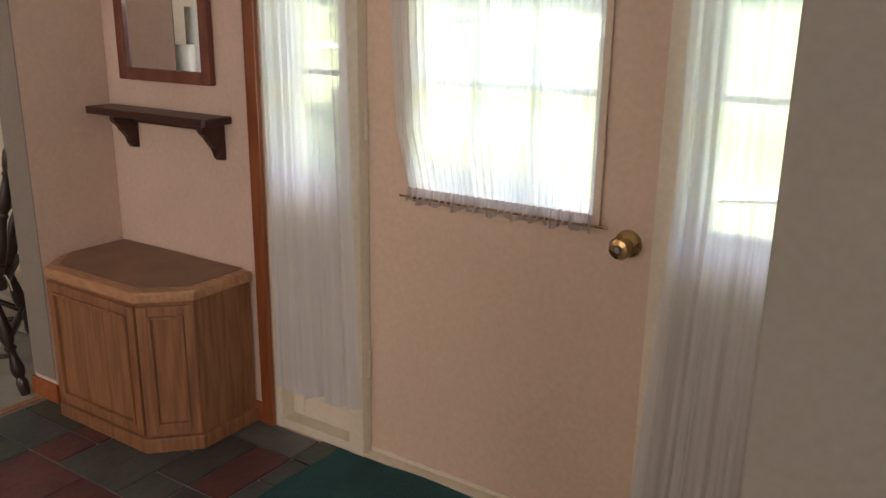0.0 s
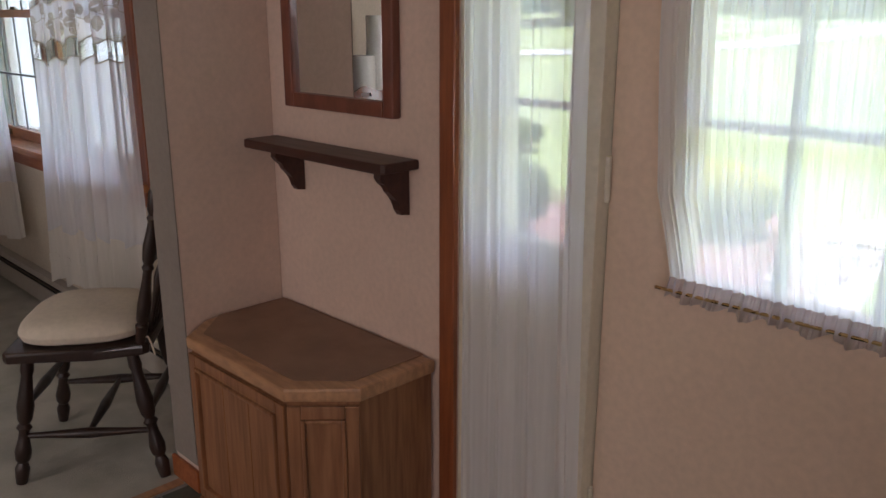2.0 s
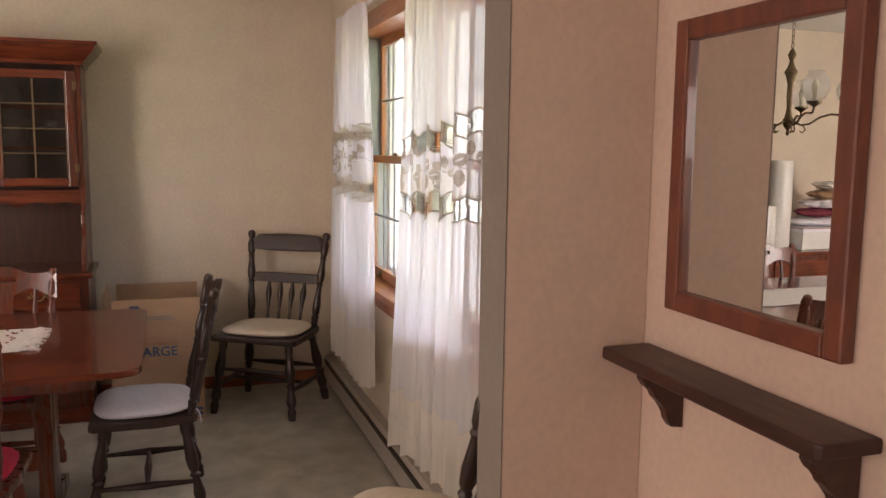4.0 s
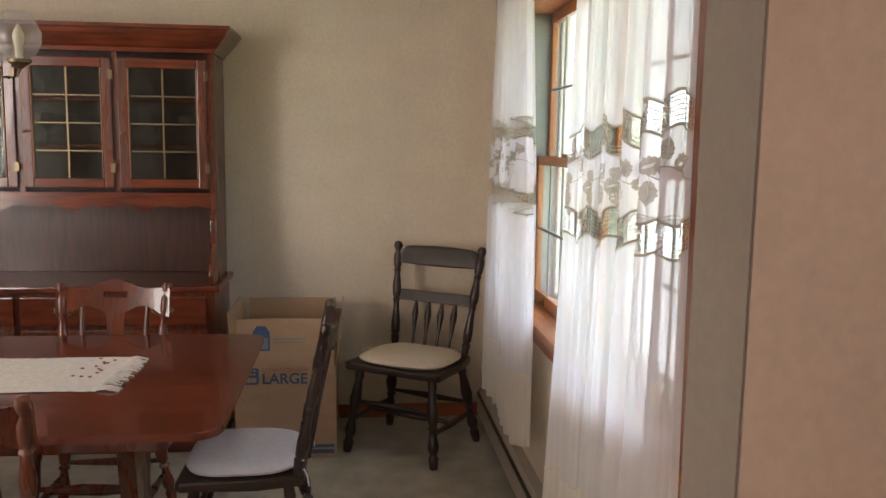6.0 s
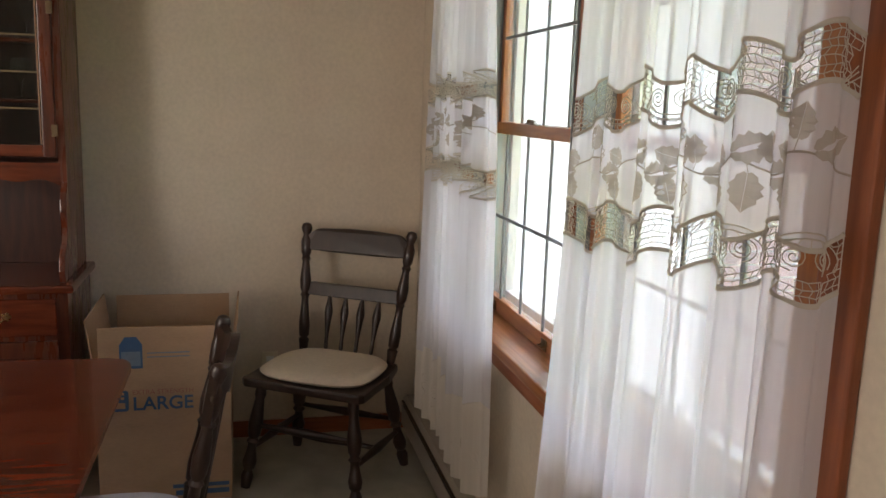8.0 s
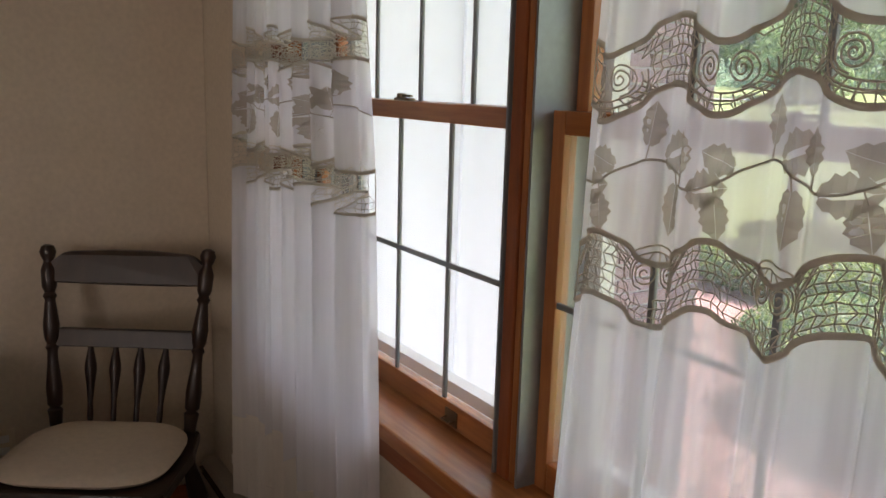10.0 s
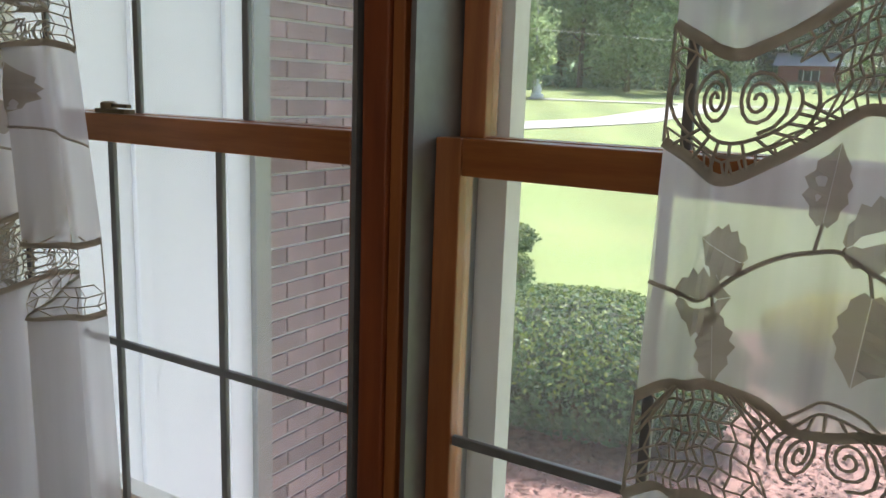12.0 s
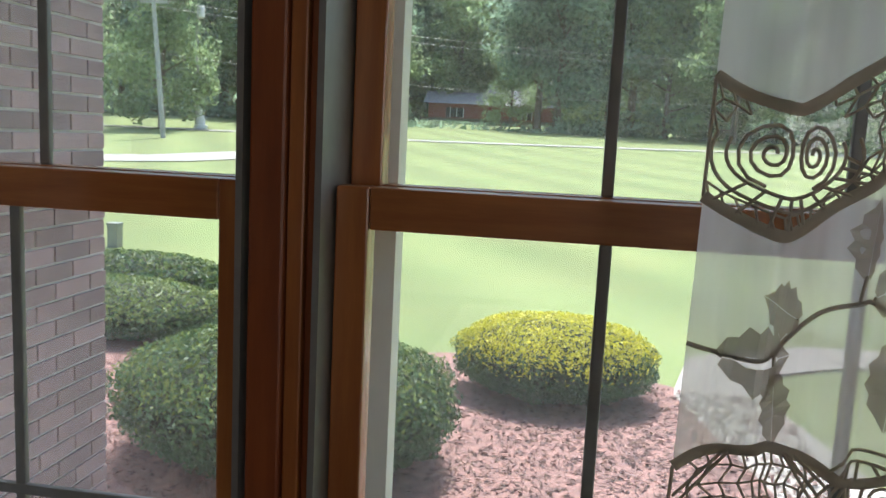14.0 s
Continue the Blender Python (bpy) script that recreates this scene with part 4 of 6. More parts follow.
part("upper_rod", tube(bmesh.new(), [(-1.2, 1.992, 1.945), (-0.52, 1.992, 1.945)], 0.0035, segs=8), "brass", c, "thin brass rod")

# ---- hall things ----
def chamfer_outline(o):
    return [(-2.468, 1.975), (-2.468, 1.71 - o), (-2.38 - o * 0.4, 1.602 - o), (-1.908 + o * 0.4, 1.602 - o), (-1.785 + o, 1.730 - o * 0.4), (-1.785 + o, 1.975)]


cab = thing("hall_cabinet", pose(0, 0, 0), "low light oak cabinet with angled corners under the mirror shelf", "cabinet")
part("body", prism(bmesh.new(), chamfer_outline(0), 0.055, 0.530), "oak", cab, "light oak body")
part("plinth", prism(bmesh.new(), chamfer_outline(0.014), 0.001, 0.054, bevel=0.006), "oak", cab, "moulded oak plinth")
part("top", prism(bmesh.new(), chamfer_outline(0.012), 0.531, 0.568, bevel=0.008), "oak_top", cab, "oak top with a rounded rim")
part("top_panel", prism(bmesh.new(), chamfer_outline(-0.032), 0.5685, 0.5705), "laminate", cab, "brown inlaid top panel")


def framed(d, w, h, m, rim=0.03, planks=1):
    """A panel in a frame on a face; local x along the face, z up, y outwards negative."""
    def piece(name, label, *q, bevel=0.003):
        b2 = bmesh.new()
        join(b2, boxed(*q, bevel=bevel), m)
        part(name, b2, "oak", d, label)
    for a, b, c, e in ((0, rim, 0, h), (w - rim, w, 0, h)):
        piece("stile", "", a, b, -0.013, -0.0045, c, e)
    for c, e in ((0, rim), (h - rim, h)):
        piece("rail", "", rim + 0.0005, w - rim - 0.0005, -0.013, -0.0045, c, e)
    t = 0.010
    for a, b, c, e in ((rim, rim + t, rim, h - rim), (w - rim - t, w - rim, rim, h - rim), (rim + t, w - rim - t, rim, rim + t), (rim + t, w - rim - t, h - rim - t, h - rim)):
        piece("moulding", "raised moulding", a, b, -0.020, -0.0045, c, e)
    pw = (w - 2 * rim - 2 * t) / planks
    for i in range(planks):
        piece("panel", "grooved oak board", rim + t + pw * i + 0.001, rim + t + pw * (i + 1) - 0.001, -0.008, -0.0045, rim + t, h - rim - t, bevel=0.0015)


def face_to(p, q, z):
    p, q = Vector((*p, z)), Vector((*q, z))
    d = (q - p).normalized()
    return Matrix.Translation(p) @ Matrix.Rotation(math.atan2(d.y, d.x), 4, "Z"), (q - p).length


for nm, p, q, n in (("front_door", (-2.38, 1.602), (-1.908, 1.602), 3), ("corner_panel", (-1.908, 1.602), (-1.785, 1.730), 1)):
    m, w = face_to(p, q, 0.065)
    b2 = bmesh.new()
    join(b2, boxed(0.001, w - 0.001, -0.004, -0.0005, 0, 0.455), m)
    framed(part(nm, b2, "oak", cab, "framed oak panel"), w, 0.455, m, 0.034, n)

shelf = thing("wall_shelf", pose(0, 0, 0), "dark mahogany wall shelf on two scrolled brackets", "shelf")
part("board", prism(bmesh.new(), [(-2.470, 1.983), (-2.470, 1.872), (-2.460, 1.862), (-1.845, 1.862), (-1.837, 1.870), (-1.837, 1.983)], 1.066, 1.092, bevel=0.005), "shelf", shelf, "dark moulded shelf board")
part("back_rail", boxed(-2.33, -1.92, 1.962, 1.984, 1.036, 1.065, bevel=0.003), "shelf", shelf, "dark rail under the shelf")
for x in (-2.345, -1.885):
    prof = [(1.983, 1.065), (1.885, 1.065), (1.883, 1.050), (1.893, 1.036), (1.908, 1.030), (1.914, 1.012), (1.930, 0.996), (1.943, 0.985), (1.947, 0.960), (1.958, 0.945), (1.983, 0.942)]
    part("bracket", prism(bmesh.new(), prof, x - 0.013, x + 0.013, bevel=0.003, m=ON_X), "shelf", shelf, "scrolled dark bracket")

mir = thing("wall_mirror", pose(0, 0, 0), "wall mirror in a reddish brown moulded wood frame", "mirror")
MX0, MX1, MZ0, MZ1, MF = -2.382, -1.902, 1.188, 1.775, 0.042
for a, b, c, d in ((MX0, MX0 + MF, MZ0, MZ1), (MX1 - MF, MX1, MZ0, MZ1), (MX0 + MF, MX1 - MF, MZ0, MZ0 + MF), (MX0 + MF, MX1 - MF, MZ1 - MF, MZ1)):
    part("frame_rail", boxed(a, b, 1.957, 1.984, c, d, bevel=0.006), "mahogany", mir, "moulded frame rail")
part("mirror_glass", boxed(MX0 + MF - 0.004, MX1 - MF + 0.004, 1.972, 1.976, MZ0 + MF - 0.004, MZ1 - MF + 0.004), "mirror", mir, "clear mirror glass")

mat_ = thing("door_mat", pose(0, 0, 0), "dark teal door mat on the slate floor", "door mat")
bm = bmesh.new()
b2 = bmesh.new()
bmesh.ops.create_grid(b2, x_segments=50, y_segments=34, size=0.5)
for v in b2.verts:
    x, y = v.co.x * 1.06 - 0.875, v.co.y * 0.66 + 1.655
    v.co = (x + 0.008 * math.sin(14 * y), y + 0.006 * math.sin(11 * x), 0.008 + 0.004 * noise.noise(Vector((x * 5, y * 5, 0))))
bmesh.ops.solidify(b2, geom=b2.faces[:], thickness=0.008)
join(bm, b2)
part("mat_surface", bm, "mat_teal", mat_, "dark teal pile", smooth=True)

outlet = thing("wall_outlet", pose(0, 0, 0), "beige wall outlet above the skirting board behind the box", "outlet")
part("plate", boxed(WX + 0.001, WX + 0.006, 1.275, 1.345, 0.29, 0.40, bevel=0.002), "cream", outlet)
for z in (0.315, 0.355):
    part("socket", boxed(WX + 0.0062, WX + 0.0075, 1.293, 1.327, z, z + 0.025, bevel=0.0005), "white_paint", outlet)

# ---- chairs ----
POST = [(0.015, 0), (0.017, 0.06), (0.020, 0.10), (0.013, 0.115), (0.019, 0.13), (0.021, 0.22), (0.014, 0.36), (0.013, 0.42), (0.018, 0.44), (0.013, 0.46), (0.019, 0.49), (0.021, 0.56), (0.015, 0.66), (0.013, 0.70), (0.018, 0.72), (0.013, 0.74), (0.019, 0.77), (0.020, 0.86), (0.013, 0.90), (0.012, 0.91), (0.018, 0.935), (0.021, 0.96), (0.016, 0.99), (0.006, 1.0)]
LEG = [(0.016, 0), (0.019, 0.05), (0.022, 0.12), (0.015, 0.17), (0.022, 0.20), (0.025, 0.26), (0.017, 0.36), (0.015, 0.42), (0.023, 0.45), (0.015, 0.48), (0.022, 0.52), (0.026, 0.62), (0.019, 0.78), (0.016, 0.86), (0.020, 0.90), (0.017, 1.0)]
RUNG = [(0.008, 0), (0.011, 0.2), (0.016, 0.45), (0.017, 0.5), (0.016, 0.55), (0.011, 0.8), (0.008, 1)]
SPINDLE = [(0.006, 0), (0.008, 0.15), (0.007, 0.3), (0.011, 0.5), (0.016, 0.68), (0.015, 0.75), (0.008, 0.92), (0.006, 1)]


def chair(m, crest, label, cushion, group, wood="walnut", height=0.97):
    c = thing("dining_chair", m, label, "chair", group)
    seat = [(0.21, -0.205), (0.225, -0.19), (0.222, 0.05), (0.20, 0.19), (0.18, 0.205), (-0.18, 0.205), (-0.20, 0.19), (-0.222, 0.05), (-0.225, -0.19), (-0.21, -0.205)]
    part("seat", prism(bmesh.new(), seat, 0.395, 0.43, bevel=0.010), wood, c, "dark wooden plank seat")
    tops = {}
    for sx in (-1, 1):
        for sy, spread_ in ((-1, 0.055), (1, 0.075)):
            a = (sx * 0.17, sy * 0.15, 0.396)
            b = (sx * (0.17 + spread_ * 0.7), sy * 0.15 + sy * spread_, 0.002)
            part("leg", turned(bmesh.new(), b, a, LEG, 12), wood, c, "turned leg", smooth=True)
            tops[sx, sy] = (Vector(b), Vector(a))
    on = lambda k, z: tops[k][0].lerp(tops[k][1], z / 0.394)
    for sx in (-1, 1):
        part("side_stretcher", turned(bmesh.new(), on((sx, -1), 0.15), on((sx, 1), 0.15), RUNG, 10), wood, c, smooth=True)
    mid = lambda sx: on((sx, -1), 0.15).lerp(on((sx, 1), 0.15), 0.5)
    part("cross_stretcher", turned(bmesh.new(), mid(-1), mid(1), RUNG, 10), wood, c, smooth=True)
    part("front_stretcher", turned(bmesh.new(), on((-1, -1), 0.24), on((1, -1), 0.24), RUNG, 10), wood, c, smooth=True)
    part("rear_stretcher", turned(bmesh.new(), on((-1, 1), 0.20), on((1, 1), 0.20), RUNG, 10), wood, c, smooth=True)
    lean = lambda z: 0.185 + (z - 0.43) * 0.19
    for sx in (-1, 1):
        part("back_post", turned(bmesh.new(), (sx * 0.175, 0.18, 0.43), (sx * 0.212, lean(height), height), POST, 14), wood, c, "turned back post", smooth=True)

    def rail(name, outline, thick=0.018, text=""):
        b2 = bmesh.new()
        prism(b2, outline, -thick / 2, thick / 2, bevel=0.004, m=ON_Y)
        for v in b2.verts:
            v.co.y += lean(v.co.z) + 0.028 * (1 - (v.co.x / 0.2) ** 2)
        part(name, b2, wood, c, text)

    if crest == "slat":
        z = height - 0.02
        rail("crest_rail", [(-0.205, z - 0.085), (-0.1, z - 0.092), (0, z - 0.094), (0.1, z - 0.092), (0.205, z - 0.085), (0.205, z - 0.03), (0.19, z - 0.024), (0.172, z - 0.004), (0.155, z), (0.05, z + 0.004), (-0.05, z + 0.004), (-0.155, z), (-0.172, z - 0.004), (-0.19, z - 0.024), (-0.205, z - 0.03)], text="notched crest rail")
        z = height - 0.235
        rail("middle_rail", [(-0.20, z - 0.05), (0, z - 0.056), (0.20, z - 0.05), (0.20, z - 0.006), (0.17, z), (-0.17, z), (-0.20, z - 0.006)], text="shaped middle rail")
        top = height - 0.285
        for x in (-0.10, -0.033, 0.033, 0.10):
            part("spindle", turned(bmesh.new(), (x * 0.9, 0.19, 0.43), (x, lean(top) + 0.024, top + 0.006), SPINDLE, 10), wood, c, "arrow-shaped spindle", smooth=True)
    else:
        z = height
        n = 28
        up = [(x, z - 0.035 + 0.030 * math.cos(x / 0.225 * math.pi * 0.5) + 0.012 * math.cos(x / 0.225 * math.pi * 2)) for x in [-0.225 + 0.45 * i / n for i in range(n + 1)]]
        lo = [(x, z - 0.118 + 0.020 * math.cos(x / 0.225 * math.pi * 2.0) * -1) for x in [0.225 - 0.45 * i / n for i in range(n + 1)]]
        slot = 0.05
        # the crest in two halves round a slot
        b2 = bmesh.new()
        xs = [-0.225 + 0.45 * i / n for i in range(n + 1)]
        fu = dict((round(x, 4), zz) for x, zz in up)
        fl = dict((round(x, 4), zz) for x, zz in lo)
        for i in range(n):
            x0, x1 = xs[i], xs[i + 1]
            u0, u1 = fu[round(x0, 4)], fu[round(x1, 4)]
            l0, l1 = (fl.get(round(x0, 4), z - 0.12), fl.get(round(x1, 4), z - 0.12))
            spans = [((l0, u0), (l1, u1))]
            if abs((x0 + x1) / 2) < slot:
                s0, s1 = z - 0.066, z - 0.040
                spans = [((l0, s0), (l1, s0)), ((s1, u0), (s1, u1))]
            for (a0, a1), (c0, c1) in spans:
                vs = [b2.verts.new(v) for v in ((x0, -0.011, a0), (x1, -0.011, c0), (x1, -0.011, c1), (x0, -0.011, a1), (x0, 0.011, a0), (x1, 0.011, c0), (x1, 0.011, c1), (x0, 0.011, a1))]
                for f in ((0, 1, 2, 3), (7, 6, 5, 4), (0, 4, 5, 1), (3, 2, 6, 7), (0, 3, 7, 4), (1, 5, 6, 2)):
                    b2.faces.new([vs[k] for k in f])
        bmesh.ops.remove_doubles(b2, verts=b2.verts, dist=0.0004)
        for v in b2.verts:
            v.co.y += lean(v.co.z) + 0.030 * (1 - (v.co.x / 0.2) ** 2)
        part("crest_rail", b2, wood, c, "wide scrolled crest rail with a slot")
        fid = [(-0.040, 0.43), (-0.034, 0.50), (-0.052, 0.56), (-0.070, 0.62), (-0.052, 0.68), (-0.030, 0.72), (-0.028, 0.76), (-0.045, height - 0.10), (0.045, height - 0.10), (0.028, 0.76), (0.030, 0.72), (0.052, 0.68), (0.070, 0.62), (0.052, 0.56), (0.034, 0.50), (0.040, 0.43)]
        rail("splat", fid, 0.012, "fiddle-shaped back splat")
        for x in (-0.13, 0.13):
            part("spindle", turned(bmesh.new(), (x * 0.88, 0.19, 0.43), (x, lean(height - 0.11) + 0.018, height - 0.10), RUNG, 10), wood, c, "turned spindle", smooth=True)
    if cushion:
        b2 = bmesh.new()
        n, rings = 40, 7
        ctr = b2.verts.new((0, 0, 0.43 + cushion[1]))
        prev = None
        for k in range(1, rings + 1):
            ring = []
            for i in range(n):
                a = math.tau * i / n
                sx = 0.205 * math.copysign(abs(math.cos(a)) ** 0.55, math.cos(a))
                sy = 0.195 * math.copysign(abs(math.sin(a)) ** 0.55, math.sin(a))
                sx *= 1 - 0.10 * max(0, math.sin(a))
                r = [0.3, 0.6, 0.82, 0.95, 1.0, 0.97, 0.88][k - 1]
                z = [1.0, 0.97, 0.86, 0.66, 0.4, 0.15, 0.02][k - 1]
                ring.append(b2.verts.new((sx * r, sy * r, 0.431 + cushion[1] * z + 0.003 * noise.noise(Vector((sx * 9 * r, sy * 9 * r, 1))))))
            for i in range(n):
                j = (i + 1) % n
                b2.faces.new((prev[i], ring[i], ring[j], prev[j]) if prev else (ctr, ring[i], ring[j]))
            prev = ring
        b2.faces.new(prev[::-1])
        cu = thing("chair_cushion", m.copy(), cushion[2], "cushion", "chair cushions")
        part("pad", b2, cushion[0], cu, smooth=True)
        for sx in (-1, 1):
            bm = tube(bmesh.new(), [(sx * 0.17, 0.185, 0.44), (sx * 0.185, 0.205, 0.45), (sx * 0.19, 0.215, 0.43), (sx * 0.18, 0.22, 0.39)], 0.003, segs=5)
            part("tie", bm, cushion[0], cu, "cushion tie")
    return c


G1 = "dining chairs"
chair(pose(-5.66, 1.515, 0, 0, 0, 57.3) @ Matrix.Diagonal((1.16, 1.04, 1.06, 1)), "slat", "dark-stained wooden chair with arrow spindles standing alone in the corner", ("cushion_cream", 0.035, "thin cream seat cushion on the corner chair"), G1, height=0.945)
chair(pose(-2.975, 1.56, 0, 0, 0, -37) @ Matrix.Diagonal((1.04, 1.04, 1.05, 1)), "slat", "dark-stained wooden chair beside the stub wall", ("cushion_cream", 0.075, "thick cream seat cushion on the chair by the wall"), G1, height=0.965)
chair(pose(-4.49, 0.865, 0, 0, 0, 0), "crest", "dark-stained wooden chair at the head of the table", ("cushion_white", 0.045, "pale seat cushion on the chair at the head of the table"), G1, height=0.945)
side = [(-4.86, 0.25, 90), (-4.86, -0.60, 90), (-3.87, 0.27, -90), (-3.87, -0.55, -90)]
for x, y, r in side:
    chair(pose(x, y, 0, 0, 0, r), "crest", "dark-stained wooden chair with a red cushion pushed in at the table", ("cushion_red", 0.04, "bright red seat cushion"), G1, wood="cherry_z", height=0.935)

# ---- table ----
TX0, TX1, TY0, TY1 = -5.0, -3.85, -1.15, 0.875
tb = thing("dining_table", pose(0, 0, 0), "dark cherry trestle dining table with rounded corners", "table")
part("tabletop", prism(bmesh.new(), rounded(TX0, TX1, TY0, TY1, 0.07), 0.722, 0.745, bevel=0.006), "cherry", tb, "polished cherry tabletop")
part("apron", prism(bmesh.new(), rounded(TX0 + 0.10, TX1 - 0.10, TY0 + 0.16, TY1 - 0.16, 0.03), 0.66, 0.7215), "cherry_z", tb, "dark apron")
for y in (-0.72, 0.50):
    prof = [(-4.80, 0.002), (-4.80, 0.05), (-4.70, 0.075), (-4.52, 0.10), (-4.50, 0.35), (-4.54, 0.56), (-4.74, 0.62), (-4.76, 0.659), (-4.09, 0.659), (-4.11, 0.62), (-4.31, 0.56), (-4.35, 0.35), (-4.33, 0.10), (-4.15, 0.075), (-4.05, 0.05), (-4.05, 0.002)]
    part("trestle", prism(bmesh.new(), prof, y - 0.028, y + 0.028, bevel=0.005, m=ON_Y), "cherry_z", tb, "shaped trestle end")
part("stretcher", boxed(-4.45, -4.40, -0.69, 0.47, 0.22, 0.30, bevel=0.005), "cherry_z", tb)

run = thing("table_runner", pose(0, 0, 0), "off-white woven table runner with frayed ends", "table runner")
bm = bmesh.new()
b2 = bmesh.new()
bmesh.ops.create_grid(b2, x_segments=24, y_segments=90, size=0.5)
for v in b2.verts:
    x, y = v.co.x * 0.41 - 4.44, v.co.y * 1.34 - 0.23
    v.co = (x + 0.004 * math.sin(16 * y), y, 0.748 + 0.0022 * noise.noise(Vector((x * 40, y * 40, 0))))
join(bm, b2)
part("cloth", bm, "runner", run, "coarse woven cloth", smooth=True)
rnd = random.Random(3)
for y, sg in ((0.44, 1), (-0.90, -1)):
    bm = bmesh.new()
    for i in range(70):
        x = -4.635 + 0.39 * i / 69
        l_, d_ = rnd.uniform(0.03, 0.075), rnd.uniform(-0.02, 0.02)
        tube(bm, [(x, y, 0.749), (x + d_ * 0.4, y + sg * l_ * 0.5, 0.751 + rnd.uniform(0, 0.006)), (x + d_, y + sg * l_, 0.7475)], 0.0028, segs=4)
    part("fringe", bm, "runner", run, "frayed fringe")
bm = bmesh.new()
for i in range(16):
    x, y = -4.5 + rnd.uniform(-0.12, 0.12), 0.36 + rnd.uniform(-0.05, 0.05)
    lathe(bm, [(0.004, 0.749), (0.007, 0.751), (0.003, 0.753)], 7, Matrix.Translation((x, y, 0)))
part("berries", bm, "berry", run, "small dark red embroidered berries")

# ---- hutch ----
HY0, HY1, HF = -0.80, 0.555, -5.80      # ends and the front of the upper case
hu = thing("china_hutch", pose(0, 0, 0), "dark cherry china hutch with glazed doors and an open recess", "hutch")
bm = bmesh.new()
box(bm, WX + 0.015, -5.67, HY0 - 0.01, HY1 + 0.01, 0.06, 0.795)
part("lower_case", bm, "cherry_z", hu, "dark cherry lower case")
part("plinth", boxed(WX + 0.015, -5.655, HY0 - 0.025, HY1 + 0.025, 0.001, 0.085, bevel=0.006), "cherry", hu, "moulded plinth")
part("counter", boxed(WX + 0.015, -5.635, HY0 - 0.035, HY1 + 0.035, 0.797, 0.828, bevel=0.009), "cherry", hu, "dark cherry counter edge")
# Back board in darkened cherry: the recess's shade is put into its colour.
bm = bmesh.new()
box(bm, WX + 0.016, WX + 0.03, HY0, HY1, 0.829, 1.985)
part("back_board", bm, "cherry_back", hu, "back board coloured darker for the shade of the recess")
for y0, y1 in ((HY0, HY0 + 0.022), (HY1 - 0.022, HY1)):
    part("side_panel", boxed(WX + 0.031, HF, y0, y1, 1.19, 1.985), "cherry_z", hu, "side panel")
    prof = [(WX + 0.031, 0.829), (-5.70, 0.829), (-5.69, 0.87), (-5.705, 0.92), (-5.75, 0.965), (-5.775, 1.02), (-5.76, 1.08), (-5.765, 1.13), (HF, 1.189), (WX + 0.031, 1.189)]
    part("side_bracket", prism(bmesh.new(), prof, y0, y1, bevel=0.003, m=Matrix(((1, 0, 0, 0), (0, 0, 1, 0), (0, 1, 0, 0), (0, 0, 0, 1)))), "cherry_z", hu, "curved side bracket")
bm = bmesh.new()
bot = [(HY0 + 0.023 + (HY1 - HY0 - 0.046) * i / 60) for i in range(61)]
arch = [(y, 1.178 + 0.020 * abs(math.sin((y - HY0) / (HY1 - HY0) * math.pi * 4)) - 0.008 * math.cos((y - HY0) / (HY1 - HY0) * math.pi * 16)) for y in bot]
for (ya, za), (yb, zb) in zip(arch, arch[1:]):
    vs = [bm.verts.new(v) for v in ((HF - 0.02, ya, za), (HF - 0.02, yb, zb), (HF - 0.02, yb, 1.262), (HF - 0.02, ya, 1.262), (HF, ya, za), (HF, yb, zb), (HF, yb, 1.262), (HF, ya, 1.262))]
    for f in ((0, 3, 2, 1), (4, 5, 6, 7), (0, 1, 5, 4), (3, 7, 6, 2)):
        bm.faces.new([vs[k] for k in f])
part("scalloped_apron", bm, "cherry", hu, "scalloped apron under the doors")
part("case_bottom", boxed(WX + 0.031, HF - 0.021, HY0 + 0.023, HY1 - 0.023, 1.235, 1.255), "cherry", hu)
part("case_top", boxed(WX + 0.031, HF - 0.001, HY0 + 0.023, HY1 - 0.023, 1.955, 1.985), "cherry", hu)
for z in (1.48, 1.70):
    part("inner_shelf", boxed(WX + 0.031, HF - 0.04, HY0 + 0.023, HY1 - 0.023, z, z + 0.014, bevel=0.002), "cherry", hu, "inner shelf")
cor = [(0.0, 1.93), (0.012, 1.932), (0.016, 1.95), (0.03, 1.96), (0.05, 1.985), (0.075, 2.01), (0.082, 2.03), (0.095, 2.034), (0.095, 2.052), (0.0, 2.052)]
bm = bmesh.new()
rings = []
for o, z in cor:
    rings.append([bm.verts.new(v) for v in ((WX + 0.016, HY0 - o, z), (HF + o, HY0 - o, z), (HF + o, HY1 + o, z), (WX + 0.016, HY1 + o, z))])
for a, b in zip(rings, rings[1:]):
    for i in range(3):
        bm.faces.new((a[i], a[i + 1], b[i + 1], b[i]))
bm.faces.new(rings[-2][:])
part("cornice", bm, "cherry", hu, "moulded crown cornice")
DW = (HY1 - HY0 - 0.03) / 3
